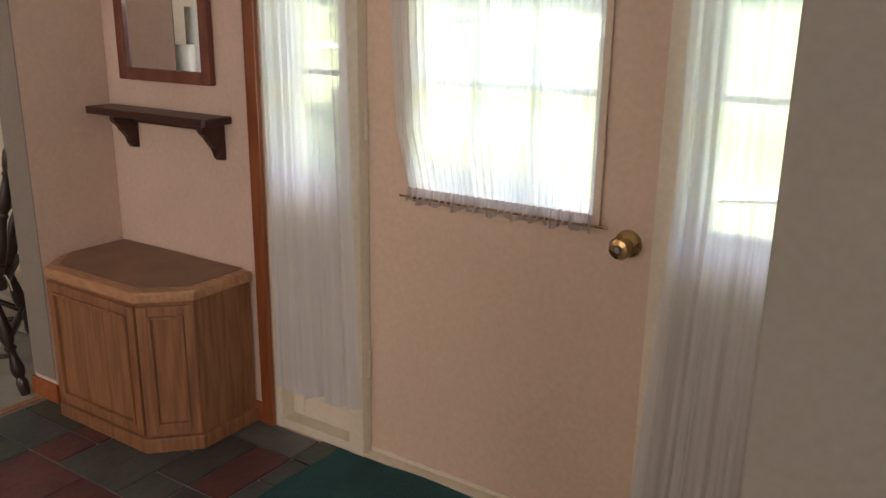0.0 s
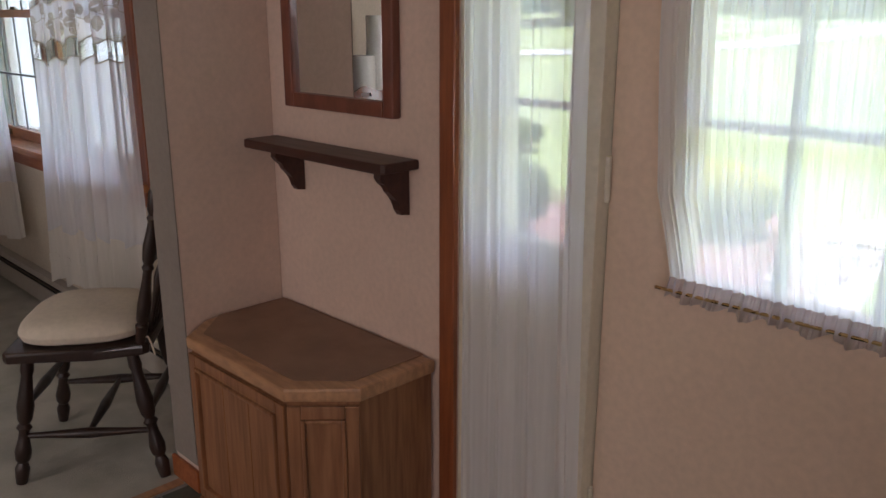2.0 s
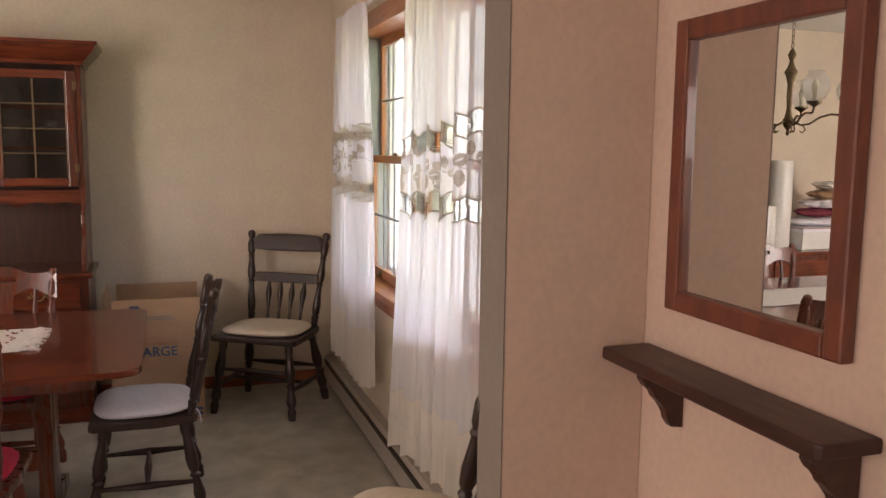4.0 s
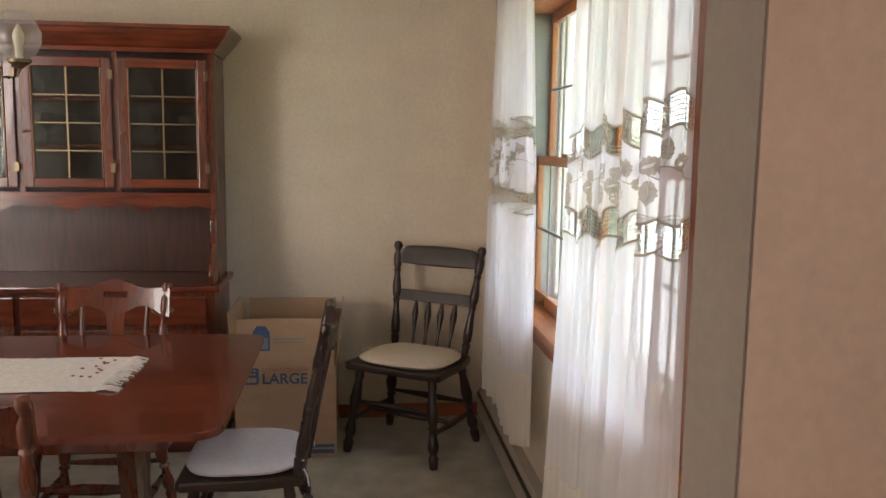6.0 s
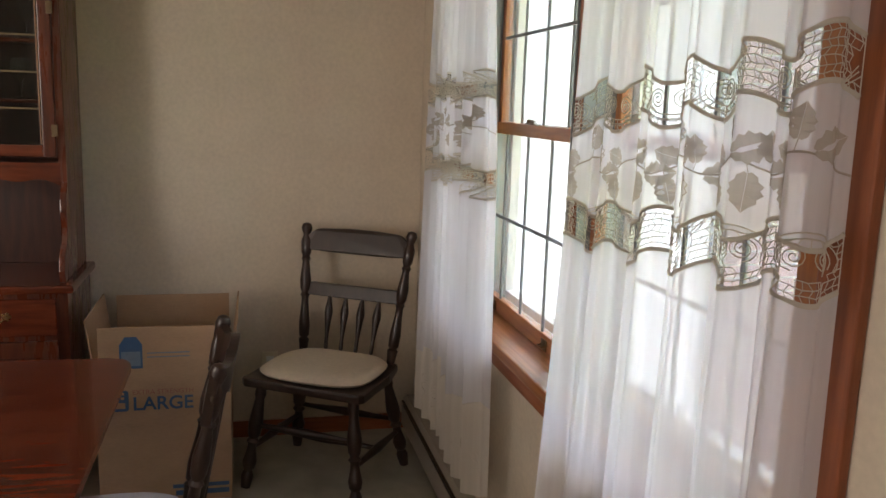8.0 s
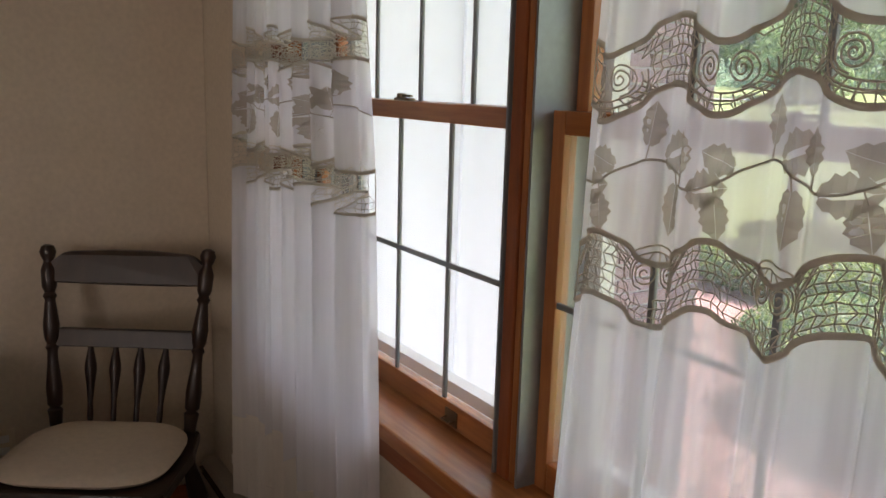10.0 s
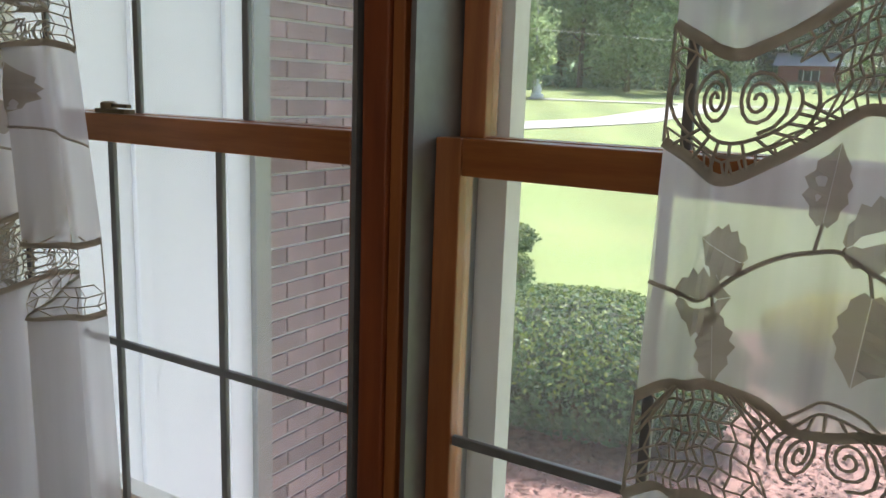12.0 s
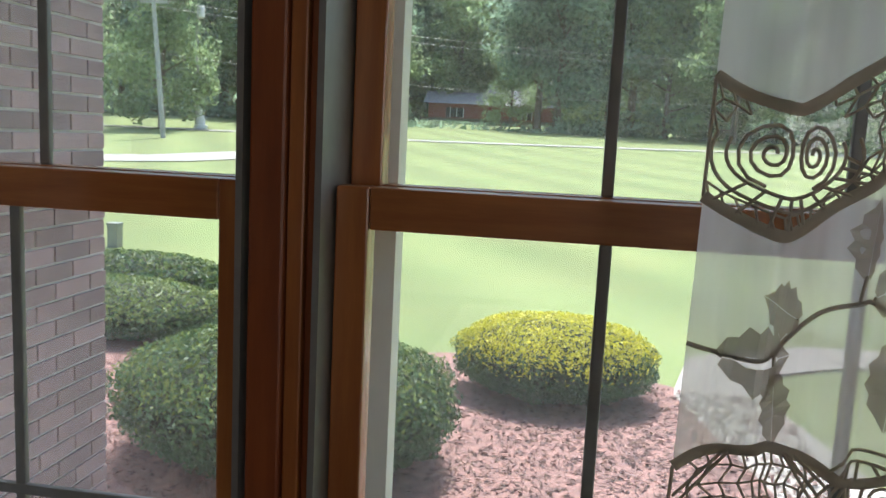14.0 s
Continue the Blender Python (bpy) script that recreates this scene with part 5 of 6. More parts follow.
for i in range(3):
    y0 = HY0 + 0.015 + DW * i + 0.014
    y1 = y0 + DW - 0.028
    part("post", boxed(HF, HF + 0.004, y1 + 0.002, y1 + 0.026, 1.263, 1.93), "cherry_z", hu)
    d = part("door", None or boxed(HF + 0.001, HF + 0.020, y0, y0 + 0.045, 1.285, 1.90, bevel=0.004), "cherry_z", hu, "glazed cabinet door")
    part("stile", boxed(HF + 0.001, HF + 0.020, y1 - 0.045, y1, 1.285, 1.90, bevel=0.004), "cherry_z", d)
    part("top_rail", boxed(HF + 0.001, HF + 0.020, y0 + 0.045, y1 - 0.045, 1.855, 1.90, bevel=0.004), "cherry", d)
    part("bottom_rail", boxed(HF + 0.001, HF + 0.020, y0 + 0.045, y1 - 0.045, 1.285, 1.33, bevel=0.004), "cherry", d)
    for a, b in ((y0 + 0.046, y0 + 0.052), (y1 - 0.052, y1 - 0.046)):
        part("glass_bead", boxed(HF + 0.006, HF + 0.023, a, b, 1.331, 1.854, bevel=0.002), "oak", d, "pale worn bead beside the glass")
    part("pane", boxed(HF + 0.006, HF + 0.009, y0 + 0.045, y1 - 0.045, 1.33, 1.855), "glass_dark", d, "cabinet glass")
    ym = (y0 + y1) / 2
    part("lead_upright", boxed(HF + 0.010, HF + 0.014, ym - 0.004, ym + 0.004, 1.331, 1.854), "brass_old", d, "thin brass glazing strip")
    for k in (1, 2, 3):
        z = 1.33 + 0.525 * k / 4
        part("lead_strip", boxed(HF + 0.0102, HF + 0.0138, y0 + 0.053, y1 - 0.053, z - 0.003, z + 0.003), "brass_old", d, "thin brass glazing strip")
    part("door_knob", lathe(bmesh.new(), [(0.004, 0), (0.004, 0.01), (0.009, 0.014), (0.009, 0.02), (0.004, 0.023)], 12, pose(HF + 0.02, y0 + 0.02, 1.55, 0, 90)), "brass_old", d, "small brass knob", smooth=True)
    for z in (1.36, 1.80):
        part("hinge", boxed(HF + 0.0202, HF + 0.024, y1 - 0.012, y1 + 0.010, z, z + 0.045, bevel=0.001), "brass_old", d, "dark brass hinge")
    # drawer and cupboard under the counter
    part("drawer_front", boxed(-5.669, -5.652, y0, y1, 0.635, 0.775, bevel=0.006), "cherry", hu, "drawer front")
    bm = bmesh.new()
    for dy in (-0.038, 0.038):
        lathe(bm, [(0.011, 0), (0.010, 0.004), (0.005, 0.012), (0.007, 0.02)], 10, pose(-5.652, ym + dy, 0.712, 0, 90))
        for k in range(5):
            a = math.tau * k / 5
            lathe(bm, [(0.006, 0), (0.005, 0.003), (0.001, 0.004)], 7, pose(-5.6518, ym + dy + 0.012 * math.cos(a), 0.712 + 0.012 * math.sin(a), 0, 90))
    tube(bm, [(-5.634 + 0.006 * math.sin(math.pi * k / 12), ym - 0.038 + 0.076 * k / 12, 0.710 - 0.022 * math.sin(math.pi * k / 12)) for k in range(13)], 0.003, segs=6)
    part("bail_pull", bm, "brass", hu, "ornate brass bail pull", smooth=True)
    part("lower_door", boxed(-5.669, -5.650, y0, y1, 0.105, 0.615, bevel=0.006), "cherry_z", hu, "cupboard door")
    part("door_field", boxed(-5.6495, -5.642, y0 + 0.055, y1 - 0.055, 0.165, 0.555, bevel=0.004), "cherry_z", hu, "raised panel")
goblet = [(0.030, 0), (0.030, 0.003), (0.005, 0.008), (0.004, 0.06), (0.012, 0.07), (0.030, 0.09), (0.034, 0.12), (0.030, 0.15)]
first = None
rnd = random.Random(9)
for z in (1.4945, 1.7145):
    for i in range(9):
        y = HY0 + 0.12 + i * 0.135
        if first is None:
            first = thing("goblet", pose(-5.93, y, z), "clear stemmed glass on a hutch shelf", "glass", "glasses in the hutch")
            part("bowl", lathe(bmesh.new(), goblet, 14), "glass", first, smooth=True)
        else:
            copy_thing(first, pose(-5.93 + rnd.uniform(-0.03, 0.03), y + rnd.uniform(-0.02, 0.02), z))

# ---- moving box ----
bx = thing("moving_box", pose(0, 0, 0), "large open cardboard moving box with raised flaps and blue printing", "cardboard box")
BX0, BX1, BY0, BY1, BZ, FZ = -6.0, -5.537, 0.67, 1.147, 0.462, 0.70
for a in ((BX0, BX1, BY0, BY0 + 0.005), (BX0, BX1, BY1 - 0.005, BY1), (BX0, BX0 + 0.005, BY0 + 0.0055, BY1 - 0.0055), (BX1 - 0.005, BX1, BY0 + 0.0055, BY1 - 0.0055)):
    part("side_panel", boxed(*a, 0.002, BZ), "card", bx, "cardboard side")
part("bottom_panel", boxed(BX0 + 0.006, BX1 - 0.006, BY0 + 0.006, BY1 - 0.006, 0.002, 0.008), "card", bx, "cardboard bottom")


def flap(p, q, lean_, hgt):
    p, q = Vector(p), Vector(q)
    o = Vector(lean_)
    bm = bmesh.new()
    n = Vector((q - p).cross(Vector((0, 0, 1)))).normalized() * 0.0025
    vs = [bm.verts.new(v) for v in (p - n, q - n, q + o + Vector((0, 0, hgt)) - n, p + o + Vector((0, 0, hgt)) - n, p + n, q + n, q + o + Vector((0, 0, hgt)) + n, p + o + Vector((0, 0, hgt)) + n)]
    for f in ((0, 1, 2, 3), (7, 6, 5, 4), (0, 4, 5, 1), (3, 2, 6, 7), (0, 3, 7, 4), (1, 5, 6, 2)):
        bm.faces.new([vs[k] for k in f])
    part("flap", bm, "card", bx, "raised cardboard flap")


flap((BX1 - 0.003, BY0 + 0.012, BZ), (BX1 - 0.003, BY1 - 0.012, BZ), (0, 0, 0), FZ - BZ - 0.01)
flap((BX0 + 0.003, BY0 + 0.012, BZ), (BX0 + 0.003, BY1 - 0.012, BZ), (-0.02, 0, 0), FZ - BZ)
flap((BX0 + 0.012, BY0 + 0.003, BZ), (BX1 - 0.012, BY0 + 0.003, BZ), (0, -0.035, 0), FZ - BZ + 0.015)
flap((BX0 + 0.012, BY1 - 0.003, BZ), (BX1 - 0.012, BY1 - 0.003, BZ), (0, 0.03, 0), FZ - BZ + 0.015)


def text_on_box(body, size, y, z, mat, name, x=BX1 + 0.0012, bold=0.0):
    cu = bpy.data.curves.new(name, "FONT")
    cu.body, cu.size, cu.extrude, cu.offset = body, size, 0.0004, bold
    cu.materials.append(M[mat])
    ob = new(name, cu)
    ob.matrix_world = Matrix.Translation((x, y, z)) @ Matrix(((0, 0, 1, 0), (1, 0, 0, 0), (0, 1, 0, 0), (0, 0, 0, 1)))
    ob.parent = bx
    return ob


text_on_box("LARGE", 0.072, BY0 + 0.125, 0.375, "ink_blue", "printed_word", bold=0.0012)
text_on_box("EXTRA STRENGTH", 0.026, BY0 + 0.125, 0.435, "ink_red", "printed_word")
part("printed_badge", prism(bmesh.new(), rounded(BY0 + 0.022, BY0 + 0.112, 0.372, 0.452, 0.010), BX1 + 0.0005, BX1 + 0.0015, m=ON_X), "ink_blue", bx, "dark blue printed badge")
bm = bmesh.new()
for z in (0.435, 0.418):
    for k in range(4):
        box(bm, BX1 + 0.0017, BX1 + 0.0022, BY0 + 0.034 + k * 0.017, BY0 + 0.046 + k * 0.017, z, z + 0.009)
box(bm, BX1 + 0.0017, BX1 + 0.0022, BY0 + 0.034, BY0 + 0.10, 0.383, 0.405)
part("badge_marks", bm, "card", bx, "plain marks on the badge")
bm = bmesh.new()
box(bm, BX1 + 0.0005, BX1 + 0.0015, BY0 + 0.27, BY1 - 0.01, 0.025, 0.045)
box(bm, BX1 + 0.0005, BX1 + 0.0015, BY0 + 0.26, BY1 - 0.01, 0.055, 0.070)
part("printed_stripes", bm, "ink_blue", bx, "dark blue printed stripes")
part("printed_tag", prism(bmesh.new(), [(BY0 + 0.085, 0.535), (BY0 + 0.165, 0.535), (BY0 + 0.165, 0.625), (BY0 + 0.145, 0.655), (BY0 + 0.105, 0.655), (BY0 + 0.085, 0.625)], BX1 + 0.0002, BX1 + 0.0010, m=ON_X), "ink_blue", bx, "blue printed tag")
part("tag_field", boxed(BX1 + 0.0012, BX1 + 0.0017, BY0 + 0.092, BY0 + 0.158, 0.545, 0.60), "ink_pale", bx, "pale printed square")
bm = bmesh.new()
for z in (0.575, 0.590):
    box(bm, BX1 + 0.0002, BX1 + 0.0008, BY0 + 0.18, BY0 + 0.33, z, z + 0.004)
part("printed_lines", bm, "ink_pale", bx, "faint printed lines")

# ---- chandelier ----
CX, CY = -4.42, -0.09
ch = thing("chandelier", pose(CX, CY, 0), "antique brass chandelier with five clear glass globes hanging over the table", "chandelier")
part("stem", lathe(bmesh.new(), [(0.004, 1.60), (0.010, 1.61), (0.006, 1.63), (0.022, 1.65), (0.030, 1.675), (0.018, 1.70), (0.012, 1.74), (0.016, 1.80), (0.014, 1.86), (0.024, 1.90), (0.034, 1.925), (0.018, 1.95), (0.010, 1.98), (0.022, 2.01), (0.008, 2.04)], 18), "brass_old", ch, "turned brass stem", smooth=True)
bm = bmesh.new()
for i in range(12):
    z = 2.04 + i * 0.031
    tube(bm, [Vector((0.008 * math.cos(a) if i % 2 else 0, 0 if i % 2 else 0.008 * math.cos(a), z + 0.018 + 0.018 * math.sin(a))) for a in [math.tau * k / 10 for k in range(10)]], 0.0018, segs=5, closed=True)
part("chain", bm, "brass_old", ch, "brass chain")
part("canopy", lathe(bmesh.new(), [(0.012, 2.39), (0.05, 2.41), (0.06, 2.438)], 20), "brass_old", ch, "brass ceiling canopy", smooth=True)
for i in range(5):
    a = math.tau * i / 5 + radians(90)
    r = Matrix.Rotation(a, 4, "Z")
    bm = bmesh.new()
    tube(bm, [r @ Vector(q) for q in ((0.015, 0, 1.68), (0.06, 0, 1.655), (0.10, 0, 1.66), (0.15, 0, 1.695), (0.20, 0, 1.71), (0.25, 0, 1.705), (0.275, 0, 1.71), (0.285, 0, 1.735))], 0.0055, segs=7)
    tube(bm, [r @ Vector(q) for q in ((0.07, 0, 1.655), (0.085, 0, 1.63), (0.07, 0, 1.615), (0.058, 0, 1.625))], 0.0035, segs=6)
    arm = part("arm", bm, "brass_old", ch, "curved brass arm", smooth=True)
    c_ = r @ Vector((0.285, 0, 0))
    mm = Matrix.Translation(c_)
    part("cup", lathe(bmesh.new(), [(0.008, 1.733), (0.022, 1.745), (0.034, 1.752), (0.036, 1.762), (0.012, 1.764)], 14, mm), "brass_old", arm, "brass cup", smooth=True)
    part("candle_sleeve", lathe(bmesh.new(), [(0.012, 1.764), (0.012, 1.80), (0.016, 1.815), (0.018, 1.835), (0.010, 1.855), (0.003, 1.868)], 12, mm), "candle", arm, "pale bulb in a sleeve", smooth=True)
    part("globe", lathe(bmesh.new(), [(0.030, 1.765), (0.052, 1.783), (0.066, 1.815), (0.066, 1.845), (0.050, 1.878), (0.034, 1.893), (0.040, 1.905)], 22, mm), "globe_glass", arm, "clear glass globe", smooth=True)

# ---- things on the sideboard by the far wall ----
sb = thing("sideboard", pose(0, 0, 0), "dark wooden sideboard against the far wall", "sideboard")
part("case", boxed(-6.09, -5.60, -2.36, -0.97, 0.08, 0.785), "cherry_z", sb)
part("top", boxed(-6.11, -5.57, -2.39, -0.94, 0.786, 0.815, bevel=0.006), "cherry", sb)
for y in (-2.35, -1.70, -1.02):
    part("foot", boxed(-5.65, -5.605, y, y + 0.04, 0.001, 0.079), "cherry_z", sb)
for y in (-2.30, -1.66):
    dd = part("door", boxed(-5.599, -5.585, y, y + 0.58, 0.12, 0.75, bevel=0.004), "cherry", sb, "dark cherry door")
    part("handle", lathe(bmesh.new(), [(0.006, 0), (0.014, 0.012), (0.003, 0.022)], 10, pose(-5.585, y + (0.53 if y < -2 else 0.05), 0.42, 0, 90)), "brass_old", dd, "small brass knob", smooth=True)
tw = thing("wrap_roll", pose(-5.80, -1.26, 0.816), "tall white roll of plastic wrap standing on the sideboard", "roll")
part("roll", lathe(bmesh.new(), [(0.014, 0.002), (0.086, 0.0), (0.089, 0.01), (0.089, 0.63), (0.084, 0.64), (0.030, 0.64), (0.028, 0.60)], 28), "porcelain", tw, smooth=True)
tw = thing("wrap_roll", pose(-5.74, -1.065, 0.816), "short white paper roll on the sideboard", "roll")
part("roll", lathe(bmesh.new(), [(0.012, 0.002), (0.094, 0.0), (0.098, 0.01), (0.098, 0.31), (0.092, 0.32), (0.030, 0.32)], 28), "porcelain", tw, smooth=True)
pb = thing("paper_box", pose(-5.80, -1.37, 0.816, 0, 0, -90), "white cardboard box with a red edge on the sideboard", "box")
part("carton", boxed(0, 0.49, -0.14, 0.14, 0, 0.145, bevel=0.003), "porcelain", pb)
part("lid", boxed(-0.004, 0.494, -0.144, 0.144, 0.125, 0.158, bevel=0.002), "cushion_white", pb, "pale lid")
part("printed_line", boxed(-0.006, 0.496, -0.146, 0.146, 0.150, 0.156), "ink_red", pb, "red printed line")
for i, (mt, col) in enumerate((("cushion_white", "white"), ("berry", "dark red"), ("cushion_white", "white"), ("card", "tan"), ("porcelain", "white"))):
    cl = thing("folded_cloth", pose(-5.80 + 0.012 * i, -1.60 - 0.02 * i, 0.975 + i * 0.066, 0, 0, 90), "crumpled %s cloth in the pile on the box" % col, "cloth", "pile of cloths")
    b2 = bmesh.new()
    bmesh.ops.create_uvsphere(b2, u_segments=40, v_segments=20, radius=1)
    for v in b2.verts:
        k = 1 + 0.25 * noise.noise(v.co * 2.3 + Vector((i * 7, 0, 0))) + 0.10 * noise.noise(v.co * 6 + Vector((i * 7, 2, 0)))
        w_ = 1.0 - 0.13 * i
        v.co = Vector((v.co.x * 0.22 * k * w_, v.co.y * 0.13 * k, (v.co.z * 0.5 + 0.5) * 0.066 * max(k, 0.97)))
    part("cloth", b2, mt, cl, smooth=True)

# ---- outside ----
def ground_at(y):
    s = min(max((y - 12) / 98, 0), 1)
    return -0.55 + 3.6 * (3 * s * s - 2 * s * s * s)


def sheet(name, x0, x1, y0, y1, nx, ny, lift, mat, label, category, wob=0.0):
    xs, ys = np.linspace(x0, x1, nx), np.linspace(0, 1, ny) ** 1.6 * (y1 - y0) + y0
    vs = [(float(x), float(y), ground_at(y) + lift + wob * noise.noise(Vector((x * 0.2, y * 0.2, 3)))) for y in ys for x in xs]
    fs = [(j * nx + i, j * nx + i + 1, (j + 1) * nx + i + 1, (j + 1) * nx + i) for j in range(ny - 1) for i in range(nx - 1)]
    me = bpy.data.meshes.new(name)
    me.from_pydata(vs, [], fs)
    me.materials.append(M[mat])
    for p in me.polygons:
        p.use_smooth = True
    return tagged(new(name, me), label, category, kind="structure")


sheet("ground", -400, 400, 2.0, 900, 60, 90, 0, "lawn", "mown green lawn with pale mowing stripes", "lawn")
sheet("ground_back", -400, 400, -400, 2.0, 3, 3, -0.12, "lawn", "grass behind the house", "lawn")


def strip(name, pts, width, lift, mat, label, category):
    vs, fs = [], []
    fine_pts = []
    for (xa, ya), (xb, yb) in zip(pts, pts[1:]):
        for k in range(12):
            fine_pts.append((xa + (xb - xa) * k / 12, ya + (yb - ya) * k / 12))
    fine_pts.append(pts[-1])
    for i, (x, y) in enumerate(fine_pts):
        a, b = fine_pts[max(i - 1, 0)], fine_pts[min(i + 1, len(fine_pts) - 1)]
        n = Vector((-(b[1] - a[1]), b[0] - a[0], 0)).normalized() * width / 2
        for s in (-1, 1):
            vs.append((x + s * n.x, y + s * n.y, ground_at(y + s * n.y) + lift))
    fs = [(2 * i, 2 * i + 2, 2 * i + 3, 2 * i + 1) for i in range(len(fine_pts) - 1)]
    me = bpy.data.meshes.new(name)
    me.from_pydata(vs, [], fs)
    me.materials.append(M[mat])
    return tagged(new(name, me), label, category, kind="structure")


strip("road", [(-70, 55), (-30, 57.5), (-14, 57.5), (-2, 60), (30, 68), (80, 78)], 1.3, 0.05, "asphalt", "pale narrow road across the lawn", "road")
strip("driveway", [(-44, 22), (-30, 28.5), (-21.5, 35.0), (-18.5, 42), (-18, 57)], 3.6, 0.04, "asphalt", "pale gravel driveway", "driveway")
strip("path", [(-2.25, 5.2), (-2.85, 8.2), (-2.6, 9.3), (-1.5, 10.0), (4, 10.5)], 0.75, 0.03, "concrete", "grey concrete path past the flower bed", "path")
bed = [(-9.9, 2.25), (-10.6, 6.0), (-10.3, 9.4), (-9.0, 9.2), (-7.9, 8.4), (-6.6, 7.1), (-5.8, 7.4), (-5.5, 8.8), (-4.9, 9.0), (-3.9, 8.9), (-3.15, 8.4), (-2.75, 6.5), (-2.3, 4.0), (-2.2, 2.25)]
bm = bmesh.new()
rim = []
for (xa, ya), (xb, yb) in zip(bed, bed[1:] + bed[:1]):
    for k in range(6):
        rim.append((xa + (xb - xa) * k / 6, ya + (yb - ya) * k / 6))
bm.faces.new([bm.verts.new((x + 0.06 * math.sin(5 * y), y, -0.522)) for x, y in rim])
struct("mulch_bed", bm, "mulch", "bed of red brown wood mulch", "flower bed")


struct("patio_slab", boxed(-5.985, -2.3, OY + 0.01, 3.35, -0.60, -0.495, bevel=0.01), "concrete", "pale concrete slab along the house wall", "path")


def scatter_mesh(name, pts, normals, sizes, mat, rnd_, kind=None, label="", category="", parent=None, long=1.0):
    """Many small folded leaves in one mesh."""
    n = len(pts)
    r = np.random.RandomState(rnd_)
    t = np.cross(normals, r.normal(size=(n, 3)))
    t /= np.linalg.norm(t, axis=1)[:, None] + 1e-9
    b = np.cross(normals, t)
    s = sizes[:, None]
    v = np.empty((n, 4, 3))
    v[:, 0] = pts - t * s * long
    v[:, 1] = pts + b * s * 0.45 + normals * s * 0.12
    v[:, 2] = pts + t * s * long
    v[:, 3] = pts - b * s * 0.45 + normals * s * 0.12
    me = bpy.data.meshes.new(name)
    me.vertices.add(n * 4)
    me.vertices.foreach_set("co", v.ravel())
    me.loops.add(n * 4)
    me.loops.foreach_set("vertex_index", np.arange(n * 4, dtype=np.int32))
    me.polygons.add(n)
    me.polygons.foreach_set("loop_start", np.arange(0, n * 4, 4, dtype=np.int32))
    me.update(calc_edges=True)
    me.materials.append(M[mat])
    ob = new(name, me)
    if parent:
        ob.parent = parent
    return tagged(ob, label, category, kind=kind or "")


def shrub(label, cx, cy, rx, ry, h, count, mat, tip, seed, leaf=0.022, tip_share=0.4):
    s = thing("shrub", pose(cx, cy, ground_at(cy)), label, "shrub", "clipped shrubs by the house")
    r = np.random.RandomState(seed)
    # Near-black solid core: the shade between the leaves as plain colour.
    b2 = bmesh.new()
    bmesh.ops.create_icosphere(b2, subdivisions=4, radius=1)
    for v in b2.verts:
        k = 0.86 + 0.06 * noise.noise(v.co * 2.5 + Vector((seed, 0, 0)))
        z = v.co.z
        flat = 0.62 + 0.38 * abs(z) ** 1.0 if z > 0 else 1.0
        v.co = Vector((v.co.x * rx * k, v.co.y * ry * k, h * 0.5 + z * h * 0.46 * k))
    part("inner_twigs", b2, "shrub_core", s, "dark core standing in for the shade among the leaves", smooth=True)
    for k in range(4):
        part("stem", turned(bmesh.new(), (0.1 * rx * (k - 1.5), 0.05 * k, -0.03), (0.35 * rx * (k - 1.5), 0.1 * ry * (k % 2), h * 0.5), [(0.02, 0), (0.012, 1)], 7), "bark", s)
    d = r.normal(size=(count, 3))
    d /= np.linalg.norm(d, axis=1)[:, None]
    d = d[d[:, 2] > -0.75]
    bumps = np.array([0.06 * noise.noise(Vector((float(a) * 3, float(b) * 3, float(c) * 3 + seed))) + 0.05 * noise.noise(Vector((float(a) * 9, float(b) * 9, float(c) * 9 + seed))) for a, b, c in d])
    k = 0.94 + bumps + r.uniform(-0.10, 0.03, len(d))
    z = d[:, 2]
    squash = np.sign(z) * np.abs(z) ** 0.8
    pts = np.stack([d[:, 0] * rx * k, d[:, 1] * ry * k, h * 0.5 + squash * h * 0.5 * k], axis=1)
    nrm = d + r.normal(size=d.shape) * 0.6
    nrm /= np.linalg.norm(nrm, axis=1)[:, None]
    sizes = r.uniform(0.7, 1.3, len(d)) * leaf
    is_tip = (d[:, 2] > 0.15 + 0.3 * r.uniform(-1, 1, len(d))) & (r.uniform(size=len(d)) < tip_share)
    scatter_mesh("foliage", pts[~is_tip], nrm[~is_tip], sizes[~is_tip], mat, seed, parent=s, label="dense small leaves")
    if is_tip.any():
        scatter_mesh("new_growth", pts[is_tip] * [1.01, 1.01, 1.01], nrm[is_tip], sizes[is_tip] * 0.9, tip, seed + 1, parent=s, label="paler new growth on top")
    return s


shrub("large dark green clipped shrub in red mulch outside the window", -5.85, 6.1, 1.12, 0.88, 0.84, 30000, "leaf", "leaf_tip", 1, 0.020, 0.45)
shrub("low golden yellow clipped shrub in red mulch", -4.22, 7.9, 0.85, 0.68, 0.68, 24000, "leaf", "leaf_gold", 2, 0.018, 0.97)
shrub("clipped green shrub with yellowish top behind the large one", -8.55, 8.65, 1.2, 0.8, 0.53, 14000, "leaf", "leaf_tip", 3, 0.024, 0.75)
shrub("small clipped green shrub at the end of the bed", -9.3, 10.4, 1.15, 0.7, 0.52, 10000, "leaf", "leaf_tip", 4, 0.028, 0.45)
shrub("dark green clipped shrub in shade nearer the porch", -3.1, 4.0, 0.5, 0.5, 0.6, 7000, "leaf", "leaf", 6, 0.022, 0.1)
r = np.random.RandomState(12)
n = 16000
pts = np.stack([r.uniform(-8, -2.4, n), r.uniform(3.38, 8.3, n), r.uniform(-0.518, -0.505, n)], axis=1)
